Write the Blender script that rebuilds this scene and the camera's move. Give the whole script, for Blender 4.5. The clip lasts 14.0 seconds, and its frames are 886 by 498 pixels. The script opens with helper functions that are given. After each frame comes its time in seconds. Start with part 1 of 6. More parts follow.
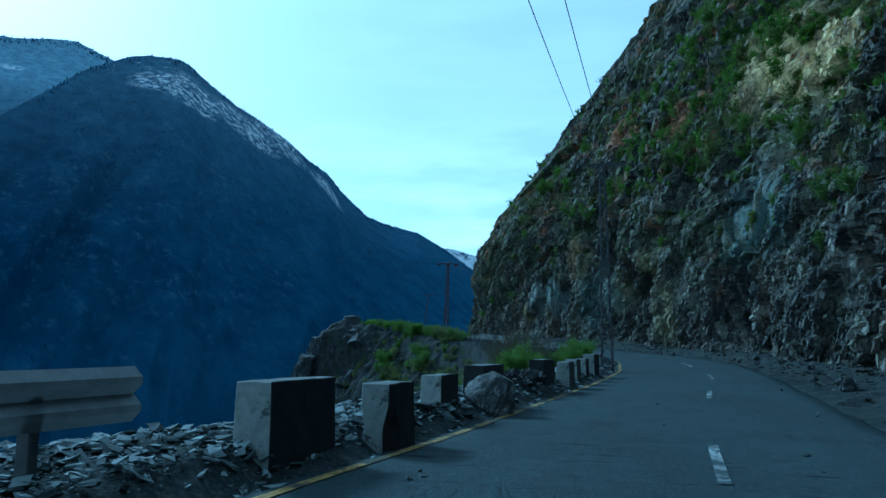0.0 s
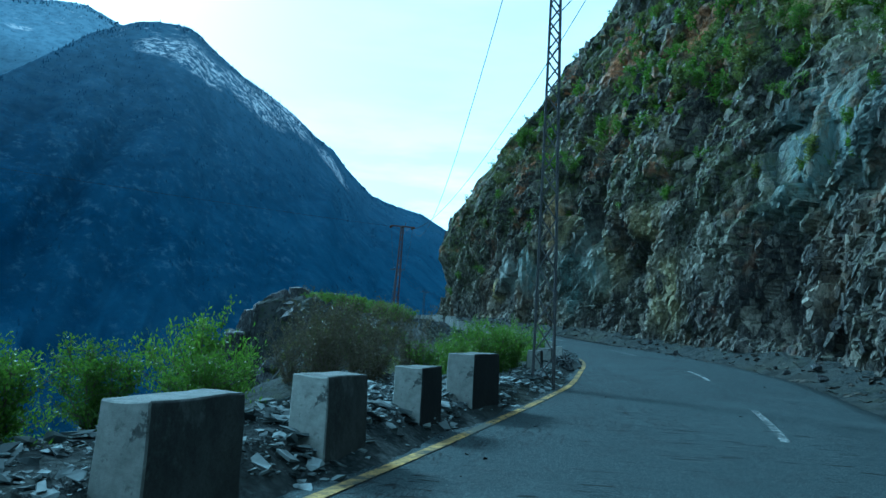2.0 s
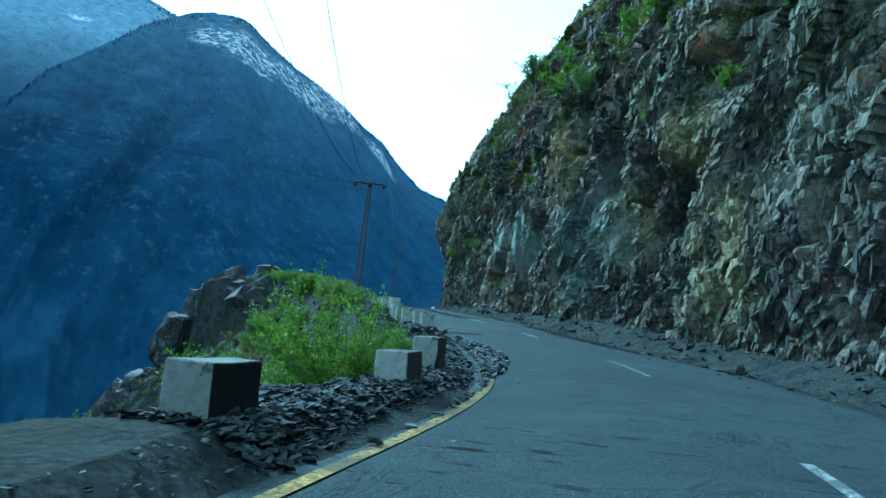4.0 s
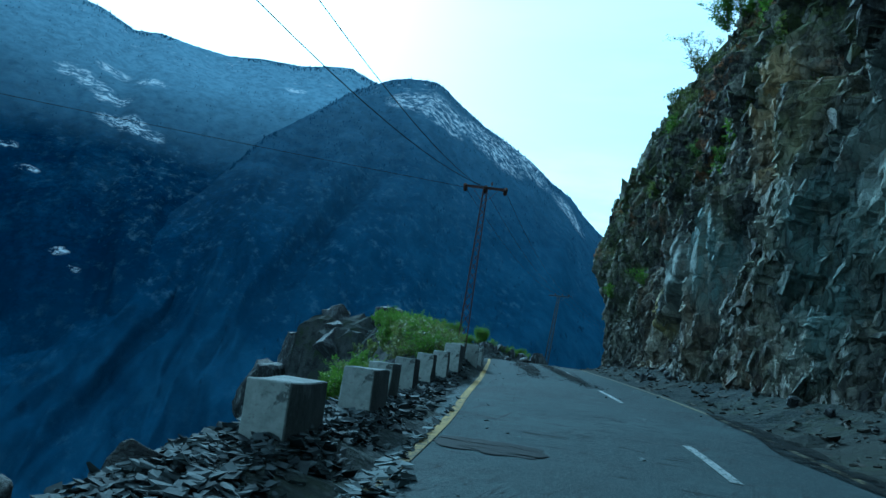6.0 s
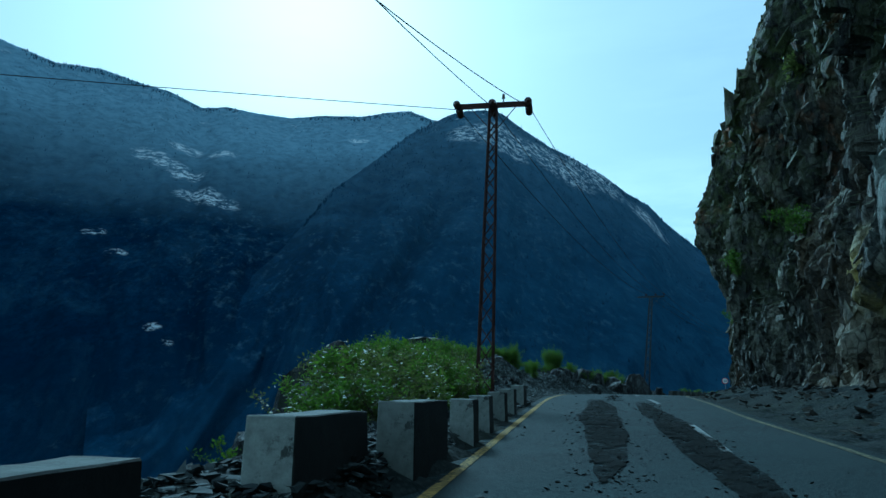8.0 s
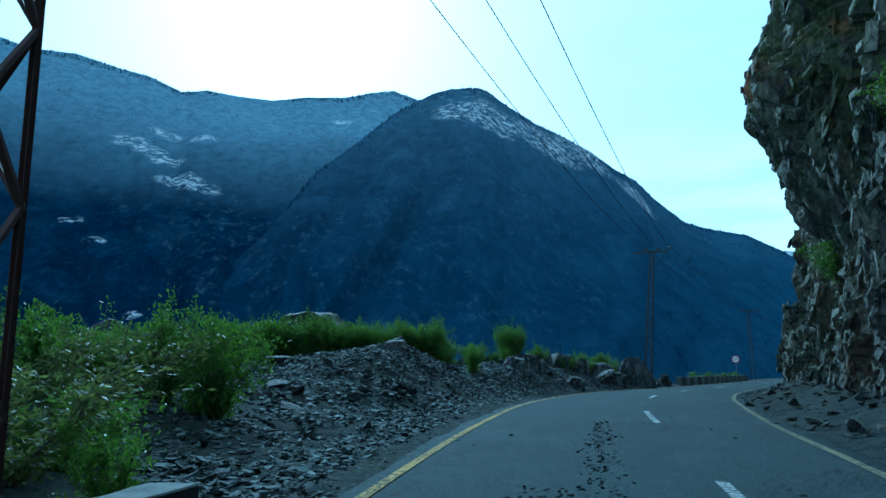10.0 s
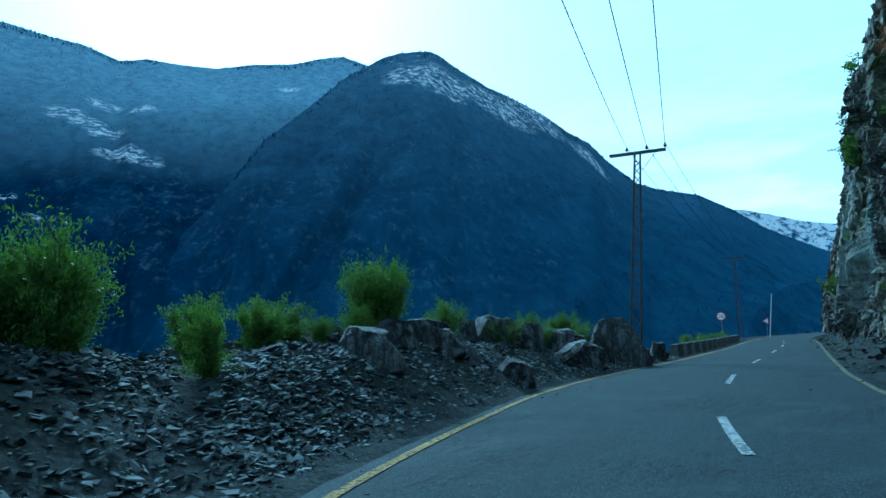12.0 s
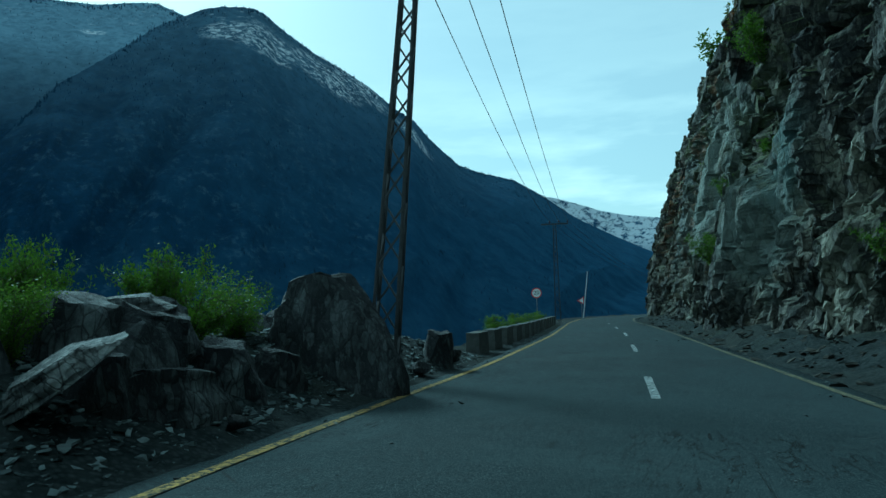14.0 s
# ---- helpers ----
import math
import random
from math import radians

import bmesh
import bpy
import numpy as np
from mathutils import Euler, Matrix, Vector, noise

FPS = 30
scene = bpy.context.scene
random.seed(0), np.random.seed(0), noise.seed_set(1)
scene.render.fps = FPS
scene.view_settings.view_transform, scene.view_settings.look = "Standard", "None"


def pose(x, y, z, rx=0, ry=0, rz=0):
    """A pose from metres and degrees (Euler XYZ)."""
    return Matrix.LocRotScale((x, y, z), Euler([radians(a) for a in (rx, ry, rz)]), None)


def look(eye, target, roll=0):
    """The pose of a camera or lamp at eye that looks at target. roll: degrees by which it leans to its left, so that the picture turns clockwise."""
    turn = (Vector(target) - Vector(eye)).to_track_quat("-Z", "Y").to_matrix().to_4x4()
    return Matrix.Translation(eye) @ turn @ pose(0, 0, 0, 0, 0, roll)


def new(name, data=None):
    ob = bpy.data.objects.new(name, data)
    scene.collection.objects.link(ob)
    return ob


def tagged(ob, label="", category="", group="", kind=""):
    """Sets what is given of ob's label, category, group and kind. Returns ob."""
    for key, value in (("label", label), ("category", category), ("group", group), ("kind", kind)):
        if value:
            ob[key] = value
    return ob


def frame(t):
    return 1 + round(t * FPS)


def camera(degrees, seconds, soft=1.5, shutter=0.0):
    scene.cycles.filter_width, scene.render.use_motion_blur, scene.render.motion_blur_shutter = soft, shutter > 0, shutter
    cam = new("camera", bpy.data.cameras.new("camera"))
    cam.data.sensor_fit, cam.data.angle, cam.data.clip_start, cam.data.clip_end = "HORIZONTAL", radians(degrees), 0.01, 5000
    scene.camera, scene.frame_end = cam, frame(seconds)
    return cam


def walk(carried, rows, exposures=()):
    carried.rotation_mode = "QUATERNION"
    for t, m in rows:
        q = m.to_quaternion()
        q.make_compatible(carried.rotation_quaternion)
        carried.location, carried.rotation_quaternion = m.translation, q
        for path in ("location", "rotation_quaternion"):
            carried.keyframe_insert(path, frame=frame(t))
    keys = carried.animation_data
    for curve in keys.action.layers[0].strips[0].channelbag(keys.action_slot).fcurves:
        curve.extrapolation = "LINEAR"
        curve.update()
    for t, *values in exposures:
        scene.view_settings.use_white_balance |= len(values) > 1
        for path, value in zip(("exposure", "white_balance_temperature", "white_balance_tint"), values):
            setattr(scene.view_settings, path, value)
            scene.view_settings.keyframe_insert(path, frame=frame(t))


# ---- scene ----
cam = camera(63.3, 14.0, soft=1.5)

# seconds, eye x y z, heading to the left of +y, pitch up, lean
PATH = [
    (0, 0.005, 0.004, -0.018, 9.90, 8.14, 0.20),
    (0.5, 0.418, 4.323, 0.059, 9.40, 8.69, 1.38),
    (1, 0.927, 8.622, 0.080, 9.91, 9.27, 2.82),
    (1.5, 1.615, 13.036, 0.099, 10.40, 8.81, 2.97),
    (2, 2.291, 17.409, 0.170, 10.27, 6.81, 2.92),
    (2.2, 2.621, 19.114, 0.203, 10.23, 6.21, 2.88),
    (4.3, 4.587, 38.214, 0.366, 16.44, 6.17, 5.70),
    (4.5, 4.531, 39.967, 0.471, 18.82, 6.42, 6.15),
    (5, 4.283, 44.282, 0.735, 24.88, 6.59, 7.31),
    (5.5, 3.660, 48.439, 0.886, 27.87, 7.12, 8.08),
    (6, 2.747, 52.405, 0.970, 29.62, 9.06, 7.41),
    (6.5, 1.656, 56.549, 1.191, 31.89, 10.01, 7.20),
    (7, 0.355, 60.589, 1.426, 35.52, 9.96, 5.69),
    (7.5, -1.437, 64.467, 1.729, 35.93, 10.47, 2.42),
    (8, -3.126, 68.437, 1.881, 36.27, 11.21, 0.71),
    (8.2, -3.810, 70.061, 1.919, 36.67, 11.34, 0.47),
    (10.3, -10.983, 86.945, 2.856, 34.88, 9.31, -1.15),
    (10.5, -11.739, 88.517, 2.883, 34.44, 8.97, -1.26),
    (11, -13.635, 92.581, 2.969, 34.06, 8.23, -1.53),
    (11.5, -15.455, 96.688, 3.029, 33.68, 8.04, -2.59),
    (12, -17.010, 100.760, 3.074, 32.00, 7.11, -3.04),
    (12.5, -18.325, 104.851, 3.108, 27.32, 5.70, -2.71),
    (13, -19.455, 108.917, 3.118, 23.97, 5.04, -2.21),
    (13.5, -20.413, 113.087, 3.070, 20.22, 4.75, -1.91),
    (14, -21.086, 117.497, 2.964, 17.84, 4.55, -1.59),
]


def posed(x, y, z, yaw, pitch, lean):
    a, b = radians(yaw), radians(pitch)
    way = Vector((-math.sin(a) * math.cos(b), math.cos(a) * math.cos(b), math.sin(b)))
    return look((x, y, z), Vector((x, y, z)) + way, lean)


walk(cam, [(t, posed(*row)) for t, *row in PATH],
     exposures=[(0.0, 0.1, 3800, -20), (1.0, 0.15, 3800, -20), (1.5, 0.4, 3850, -24), (2.0, 0.9, 3950, -26), (4.5, 1.35, 4150, -26),
                (5.5, 1.3, 4250, -32), (6.0, 0.65, 3950, -26), (6.5, 0.45, 3900, -26), (7.0, 0.6, 3900, -26), (7.5, 0.14, 3930, -25), (8.0, -0.15, 4100, -26), (10.5, 0.55, 3850, -24),
                (12.0, 0.6, 3850, -24), (12.5, 0.75, 3950, -24), (13.5, 0.7, 4000, -26), (13.8, 0.05, 4040, -23), (14.0, -0.1, 4450, -36)])

# ---------------------------------------------------------------- light
SUN_AZ, SUN_EL = 48.0, 32.0   # degrees to the left of +y, and up
world = bpy.data.worlds.new("world")
scene.world = world
world.use_nodes = True
wt = world.node_tree
wt.nodes.clear()
w_out = wt.nodes.new("ShaderNodeOutputWorld")
w_bg = wt.nodes.new("ShaderNodeBackground")
w_sky = wt.nodes.new("ShaderNodeTexSky")
w_sky.sky_type = "NISHITA"
w_sky.sun_disc = False
w_sky.sun_elevation = radians(SUN_EL)
w_sky.sun_rotation = radians(-SUN_AZ)
w_sky.dust_density = 3.5
w_sky.ozone_density = 2.0
w_sky.air_density = 1.2
w_sky.altitude = 1200
w_bg.inputs["Strength"].default_value = 0.088
# thin cloud, thicker towards the horizon
w_co = wt.nodes.new("ShaderNodeTexCoord")
w_map = wt.nodes.new("ShaderNodeMapping")
w_map.inputs["Scale"].default_value = (2.4, 2.4, 11.0)
w_noise = wt.nodes.new("ShaderNodeTexNoise")
w_noise.inputs["Scale"].default_value = 1.6
w_noise.inputs["Detail"].default_value = 6.0
w_noise.inputs["Roughness"].default_value = 0.55
w_ramp = wt.nodes.new("ShaderNodeMapRange")
w_ramp.inputs["From Min"].default_value = 0.45
w_ramp.inputs["From Max"].default_value = 0.62
w_ramp.inputs["To Max"].default_value = 0.9
w_mix = wt.nodes.new("ShaderNodeMix")
w_mix.data_type = "RGBA"
w_mix.inputs["B"].default_value = (13.5, 13.0, 12.6, 1)
wt.links.new(w_co.outputs["Generated"], w_map.inputs["Vector"])
wt.links.new(w_map.outputs["Vector"], w_noise.inputs["Vector"])
wt.links.new(w_noise.outputs["Fac"], w_ramp.inputs["Value"])
w_sep = wt.nodes.new("ShaderNodeSeparateXYZ")
w_low = wt.nodes.new("ShaderNodeMapRange")
for k, v in (("From Min", 0.12), ("From Max", 0.32), ("To Min", 1.0), ("To Max", 0.12)):
    w_low.inputs[k].default_value = v
w_mul = wt.nodes.new("ShaderNodeMath")
w_mul.operation = "MULTIPLY"
wt.links.new(w_co.outputs["Generated"], w_sep.inputs["Vector"])
wt.links.new(w_sep.outputs["Z"], w_low.inputs["Value"])
wt.links.new(w_low.outputs["Result"], w_mul.inputs[0])
wt.links.new(w_ramp.outputs["Result"], w_mul.inputs[1])
w_veil = wt.nodes.new("ShaderNodeMapRange")
w_veil.inputs["To Min"].default_value = 0.4
w_veil.inputs["To Max"].default_value = 0.95
wt.links.new(w_mul.outputs["Value"], w_veil.inputs["Value"])
wt.links.new(w_veil.outputs["Result"], w_mix.inputs["Factor"])
wt.links.new(w_sky.outputs["Color"], w_mix.inputs["A"])
wt.links.new(w_mix.outputs["Result"], w_bg.inputs["Color"])
wt.links.new(w_bg.outputs["Background"], w_out.inputs["Surface"])

sun_data = bpy.data.lights.new("sun", "SUN")
sun_data.energy = 2.8
sun_data.angle = radians(12)
sun_data.color = (0.96, 0.98, 1.0)
sun = new("sun", sun_data)
sun_a, sun_e = radians(SUN_AZ), radians(SUN_EL)
sun_from = Vector((-math.sin(sun_a) * math.cos(sun_e), math.cos(sun_a) * math.cos(sun_e), math.sin(sun_e)))
sun.matrix_world = look(sun_from * 200, (0, 0, 0))

# ---------------------------------------------------------------- materials


def rgb(c):
    return (c[0], c[1], c[2], 1.0)


class Nodes:
    """A small builder for node materials in object space."""

    def __init__(self, name, rough=0.9, metal=0.0, spec=0.3):
        self.m = bpy.data.materials.new(name)
        self.m.use_nodes = True
        self.t = self.m.node_tree
        self.b = self.t.nodes["Principled BSDF"]
        self.b.inputs["Roughness"].default_value = rough
        self.b.inputs["Metallic"].default_value = metal
        self.b.inputs["Specular IOR Level"].default_value = spec
        self.co = self.t.nodes.new("ShaderNodeTexCoord").outputs["Object"]

    def link(self, a, b):
        self.t.links.new(a, b)

    def mapped(self, scale=(1, 1, 1), turn=(0, 0, 0)):
        n = self.t.nodes.new("ShaderNodeMapping")
        n.inputs["Scale"].default_value = scale
        n.inputs["Rotation"].default_value = turn
        self.link(self.co, n.inputs["Vector"])
        return n.outputs["Vector"]

    def noise(self, scale, detail=6.0, rough=0.6, vec=None, warp=0.0):
        n = self.t.nodes.new("ShaderNodeTexNoise")
        n.inputs["Scale"].default_value = scale
        n.inputs["Detail"].default_value = detail
        n.inputs["Roughness"].default_value = rough
        n.inputs["Distortion"].default_value = warp
        self.link(vec or self.co, n.inputs["Vector"])
        return n.outputs["Fac"]

    def cells(self, scale, feature="F1", vec=None):
        n = self.t.nodes.new("ShaderNodeTexVoronoi")
        n.feature = feature
        n.inputs["Scale"].default_value = scale
        self.link(vec or self.co, n.inputs["Vector"])
        return n.outputs["Distance"]

    def span(self, fac, lo, hi, a=0.0, b=1.0):
        n = self.t.nodes.new("ShaderNodeMapRange")
        for k, v in (("From Min", lo), ("From Max", hi), ("To Min", a), ("To Max", b)):
            n.inputs[k].default_value = v
        self.link(fac, n.inputs["Value"])
        return n.outputs["Result"]

    def times(self, a, b, op="MULTIPLY"):
        n = self.t.nodes.new("ShaderNodeMath")
        n.operation = op
        for k, v in enumerate((a, b)):
            if isinstance(v, (int, float)):
                n.inputs[k].default_value = v
            else:
                self.link(v, n.inputs[k])
        return n.outputs["Value"]

    def mix(self, fac, a, b):
        n = self.t.nodes.new("ShaderNodeMix")
        n.data_type = "RGBA"
        if isinstance(fac, (int, float)):
            n.inputs["Factor"].default_value = fac
        else:
            self.link(fac, n.inputs["Factor"])
        for k, v in (("A", a), ("B", b)):
            if isinstance(v, tuple):
                n.inputs[k].default_value = rgb(v)
            else:
                self.link(v, n.inputs[k])
        return n.outputs["Result"]

    def axis(self, which, normal=False):
        s = self.t.nodes.new("ShaderNodeSeparateXYZ")
        g = self.t.nodes.new("ShaderNodeNewGeometry")
        self.link(g.outputs["Normal" if normal else "Position"], s.inputs["Vector"])
        return s.outputs[which]

    def island(self):
        return self.t.nodes.new("ShaderNodeNewGeometry").outputs["Random Per Island"]

    def object_random(self):
        return self.t.nodes.new("ShaderNodeObjectInfo").outputs["Random"]

    def bump(self, fac, strength, distance):
        n = self.t.nodes.new("ShaderNodeBump")
        n.inputs["Strength"].default_value = strength
        n.inputs["Distance"].default_value = distance
        self.link(fac, n.inputs["Height"])
        self.link(n.outputs["Normal"], self.b.inputs["Normal"])

    def done(self, color, rough=None):
        if isinstance(color, tuple):
            self.b.inputs["Base Color"].default_value = rgb(color)
        else:
            self.link(color, self.b.inputs["Base Color"])
        if rough is not None:
            self.link(rough, self.b.inputs["Roughness"])
        return self.m


def rock_material(name, dark, mid, light, tint, scale=1.0, moss=None, fields=()):
    """Broken rock: every block its own tone, tan and pale patches, dark joints, moss on ledges; fields (centre, radius, colour) are stained."""
    n = Nodes(name, rough=0.85, spec=0.35)
    slab = n.mapped((1.0, 1.0, 0.42), (0.42, 0.3, 0.0))
    v = n.t.nodes.new("ShaderNodeTexVoronoi")
    v.inputs["Scale"].default_value = 1.5 * scale
    warp = n.t.nodes.new("ShaderNodeMix")
    warp.data_type = "VECTOR"
    warp.inputs["Factor"].default_value = 0.12
    nn = n.t.nodes.new("ShaderNodeTexNoise")
    nn.inputs["Scale"].default_value = 1.2 * scale
    nn.inputs["Detail"].default_value = 4
    n.link(slab, nn.inputs["Vector"])
    n.link(slab, warp.inputs["A"])
    n.link(nn.outputs["Color"], warp.inputs["B"])
    n.link(warp.outputs["Result"], v.inputs["Vector"])
    tone = n.t.nodes.new("ShaderNodeSeparateColor")
    n.link(v.outputs["Color"], tone.inputs["Color"])
    med = n.noise(1.3 * scale, 9, 0.7, slab, 0.6)
    fine = n.noise(9.0 * scale, 7, 0.75)
    c = n.mix(n.times(n.span(tone.outputs["Red"], 0, 1, 0, 0.7), n.span(med, 0.3, 0.7, 0.0, 1.3), "MULTIPLY"), dark, mid)
    shard = n.t.nodes.new("ShaderNodeTexVoronoi")
    shard.inputs["Scale"].default_value = 5.5 * scale
    n.link(warp.outputs["Result"], shard.inputs["Vector"])
    bit = n.t.nodes.new("ShaderNodeSeparateColor")
    n.link(shard.outputs["Color"], bit.inputs["Color"])
    c = n.mix(n.span(bit.outputs["Red"], 0.4, 0.9, 0.0, 0.85), c, dark)
    c = n.mix(n.span(bit.outputs["Green"], 0.7, 1.0, 0.0, 0.4), c, light)
    chip = n.t.nodes.new("ShaderNodeTexVoronoi")
    chip.inputs["Scale"].default_value = 13.0 * scale
    n.link(warp.outputs["Result"], chip.inputs["Vector"])
    crumb = n.t.nodes.new("ShaderNodeSeparateColor")
    n.link(chip.outputs["Color"], crumb.inputs["Color"])
    c = n.mix(n.span(crumb.outputs["Red"], 0.5, 1.0, 0.0, 0.6), c, dark)
    c = n.mix(n.span(crumb.outputs["Green"], 0.8, 1.0, 0.0, 0.25), c, light)
    split = n.t.nodes.new("ShaderNodeTexVoronoi")
    split.feature = "DISTANCE_TO_EDGE"
    split.inputs["Scale"].default_value = 5.5 * scale
    n.link(warp.outputs["Result"], split.inputs["Vector"])
    seam = n.span(split.outputs["Distance"], 0.0, 0.08, 1.0, 0.0)
    c = n.mix(n.times(n.span(n.noise(0.42 * scale, 7, 0.65, slab, 1.0), 0.48, 0.62), n.span(tone.outputs["Green"], 0.25, 0.8)), c, light)
    stain = n.span(n.noise(0.16, 5, 0.6, slab, 1.2), 0.55, 0.68, 0, 0.35)
    g = n.t.nodes.new("ShaderNodeNewGeometry")
    c = n.mix(stain, c, tint)
    own = n.island()
    c = n.mix(n.span(own, 0.4, 1.0, 0.0, 0.6), c, dark)
    c = n.mix(n.span(own, 0.2, 0.0, 0.0, 0.25), c, mid)
    joint = n.t.nodes.new("ShaderNodeTexVoronoi")
    joint.feature = "DISTANCE_TO_EDGE"
    joint.inputs["Scale"].default_value = 1.5 * scale
    n.link(warp.outputs["Result"], joint.inputs["Vector"])
    crack = n.span(joint.outputs["Distance"], 0.0, 0.05, 0.5, 0.0)
    c = n.mix(n.times(crack, n.span(n.noise(0.7, 3), 0.4, 0.58)), c, (0.02, 0.02, 0.022))
    c = n.mix(n.times(seam, n.span(n.noise(0.9, 4), 0.38, 0.6, 0.0, 0.85)), c, (0.012, 0.013, 0.014))
    c = n.mix(n.span(fine, 0.42, 0.72, 0, 0.6), c, dark)
    c = n.mix(n.span(n.noise(16.0 * scale, 4, 0.7), 0.6, 0.72, 0, 0.3), c, light)
    if moss:
        up = n.span(n.axis("Z", True), 0.2, 0.7)
        high = n.span(n.axis("Z"), 4.0, 14.0, 0.2, 1.0)
        c = n.mix(n.times(n.times(up, high), n.span(n.noise(0.8, 7, 0.7), 0.42, 0.55)), c, moss)
        c = n.mix(n.times(n.times(n.span(n.noise(0.16, 5), 0.46, 0.58), high), n.span(n.noise(2.4, 7, 0.7), 0.42, 0.54)), c, (0.085, 0.10, 0.03))
        c = n.mix(n.times(n.times(n.span(n.noise(0.21, 5), 0.55, 0.64), high), n.span(n.noise(1.9, 7, 0.7), 0.46, 0.58)), c, (0.27, 0.125, 0.05))
    patchy = n.span(n.noise(0.8, 7, 0.7, slab), 0.36, 0.54)
    grain = n.span(n.times(fine, bit.outputs["Red"]), 0.1, 0.5, 1.0, 0.45)
    for centre, radius, color in fields:
        d = n.t.nodes.new("ShaderNodeVectorMath")
        d.operation = "DISTANCE"
        n.link(g.outputs["Position"], d.inputs[0])
        d.inputs[1].default_value = centre
        near = n.times(n.span(d.outputs["Value"], radius * 0.45, radius * 1.1, 1.0, 0.0), patchy)
        c = n.mix(n.times(near, grain), c, color)
    rough = n.times(n.times(n.times(med, n.times(fine, 0.5), "ADD"), n.times(tone.outputs["Blue"], 0.5), "ADD"), n.times(n.times(bit.outputs["Blue"], 0.5), n.times(n.times(crumb.outputs["Blue"], 0.15), n.times(seam, -0.2), "ADD"), "ADD"), "ADD")
    n.bump(n.times(rough, n.times(crack, -0.5), "ADD"), 1.0, 0.11 / scale)
    return n.done(c)


def plain(name, color, rough=0.8, metal=0.0, vary=0.35, scale=6.0, spec=0.3, bump=0.15):
    n = Nodes(name, rough, metal, spec)
    dark = tuple(v * (1 - vary) for v in color)
    c = n.mix(n.span(n.noise(scale, 6, 0.65), 0.3, 0.7), dark, color)
    c = n.mix(n.span(n.noise(scale * 0.13, 4, 0.6), 0.4, 0.7, 0, 0.5), c, dark)
    if bump:
        n.bump(n.noise(scale * 3, 5, 0.7), bump, 0.02)
    return n.done(c)


def asphalt_material():
    n = Nodes("asphalt", rough=0.95, spec=0.06)
    grit = n.noise(60.0, 3, 0.8)
    wear = n.noise(0.35, 6, 0.6, n.mapped((1, 0.5, 1), (0, 0, 0.5)), 0.5)
    c = n.mix(n.span(wear, 0.35, 0.68), (0.016, 0.024, 0.027), (0.037, 0.051, 0.055))
    c = n.mix(n.span(n.noise(2.6, 7, 0.7), 0.52, 0.74, 0, 0.5), c, (0.02, 0.021, 0.022))
    c = n.mix(n.span(grit, 0.3, 0.7, 0.0, 0.65), c, (0.016, 0.02, 0.021))
    c = n.mix(n.span(n.noise(95.0, 2, 0.6), 0.52, 0.66, 0, 0.8), c, (0.122, 0.145, 0.147))
    c = n.mix(n.span(n.noise(34.0, 3, 0.7), 0.5, 0.68, 0, 0.6), c, (0.062, 0.078, 0.083))
    c = n.mix(n.span(n.noise(42.0, 3, 0.7), 0.54, 0.68, 0, 0.6), c, (0.012, 0.016, 0.017))
    c = n.mix(n.times(n.span(n.noise(0.5, 7, 0.7, None, 0.8), 0.5, 0.66), n.span(n.noise(7.0, 5, 0.7), 0.4, 0.65, 0.3, 0.8)), c, (0.052, 0.066, 0.068))
    dent = n.noise(1.0, 4, 0.6, n.mapped((1.6, 7.0, 1), (0, 0, 0.45)), 0.3)
    c = n.mix(n.times(n.times(n.span(dent, 0.61, 0.65), n.span(n.noise(0.2, 3), 0.42, 0.55)), n.span(n.axis("Y"), 66.0, 84.0, 1.0, 0.1)), c, (0.008, 0.009, 0.009))
    crack = n.span(n.cells(0.55, "DISTANCE_TO_EDGE", n.mapped((1, 1.6, 1), (0, 0, 0.3))), 0.0, 0.012, 1.0, 0.0)
    c = n.mix(n.times(crack, n.span(n.noise(0.25, 5), 0.5, 0.62)), c, (0.025, 0.025, 0.025))
    long = n.span(n.noise(1.1, 5, 0.6, n.mapped((3.0, 0.35, 1), (0, 0, 0.35)), 1.5), 0.492, 0.508, 0.0, 1.0)
    thin = n.times(long, n.span(n.noise(1.1, 5, 0.6, n.mapped((3.0, 0.35, 1), (0, 0, 0.35)), 1.5), 0.508, 0.524, 1.0, 0.0))
    c = n.mix(n.times(thin, n.span(n.noise(0.3, 4), 0.5, 0.6)), c, (0.012, 0.012, 0.012))
    n.bump(n.times(n.times(grit, n.times(wear, 1.5), "ADD"), n.times(dent, -1.5), "ADD"), 0.8, 0.016)
    return n.done(c, n.span(wear, 0.3, 0.7, 0.85, 1.0))


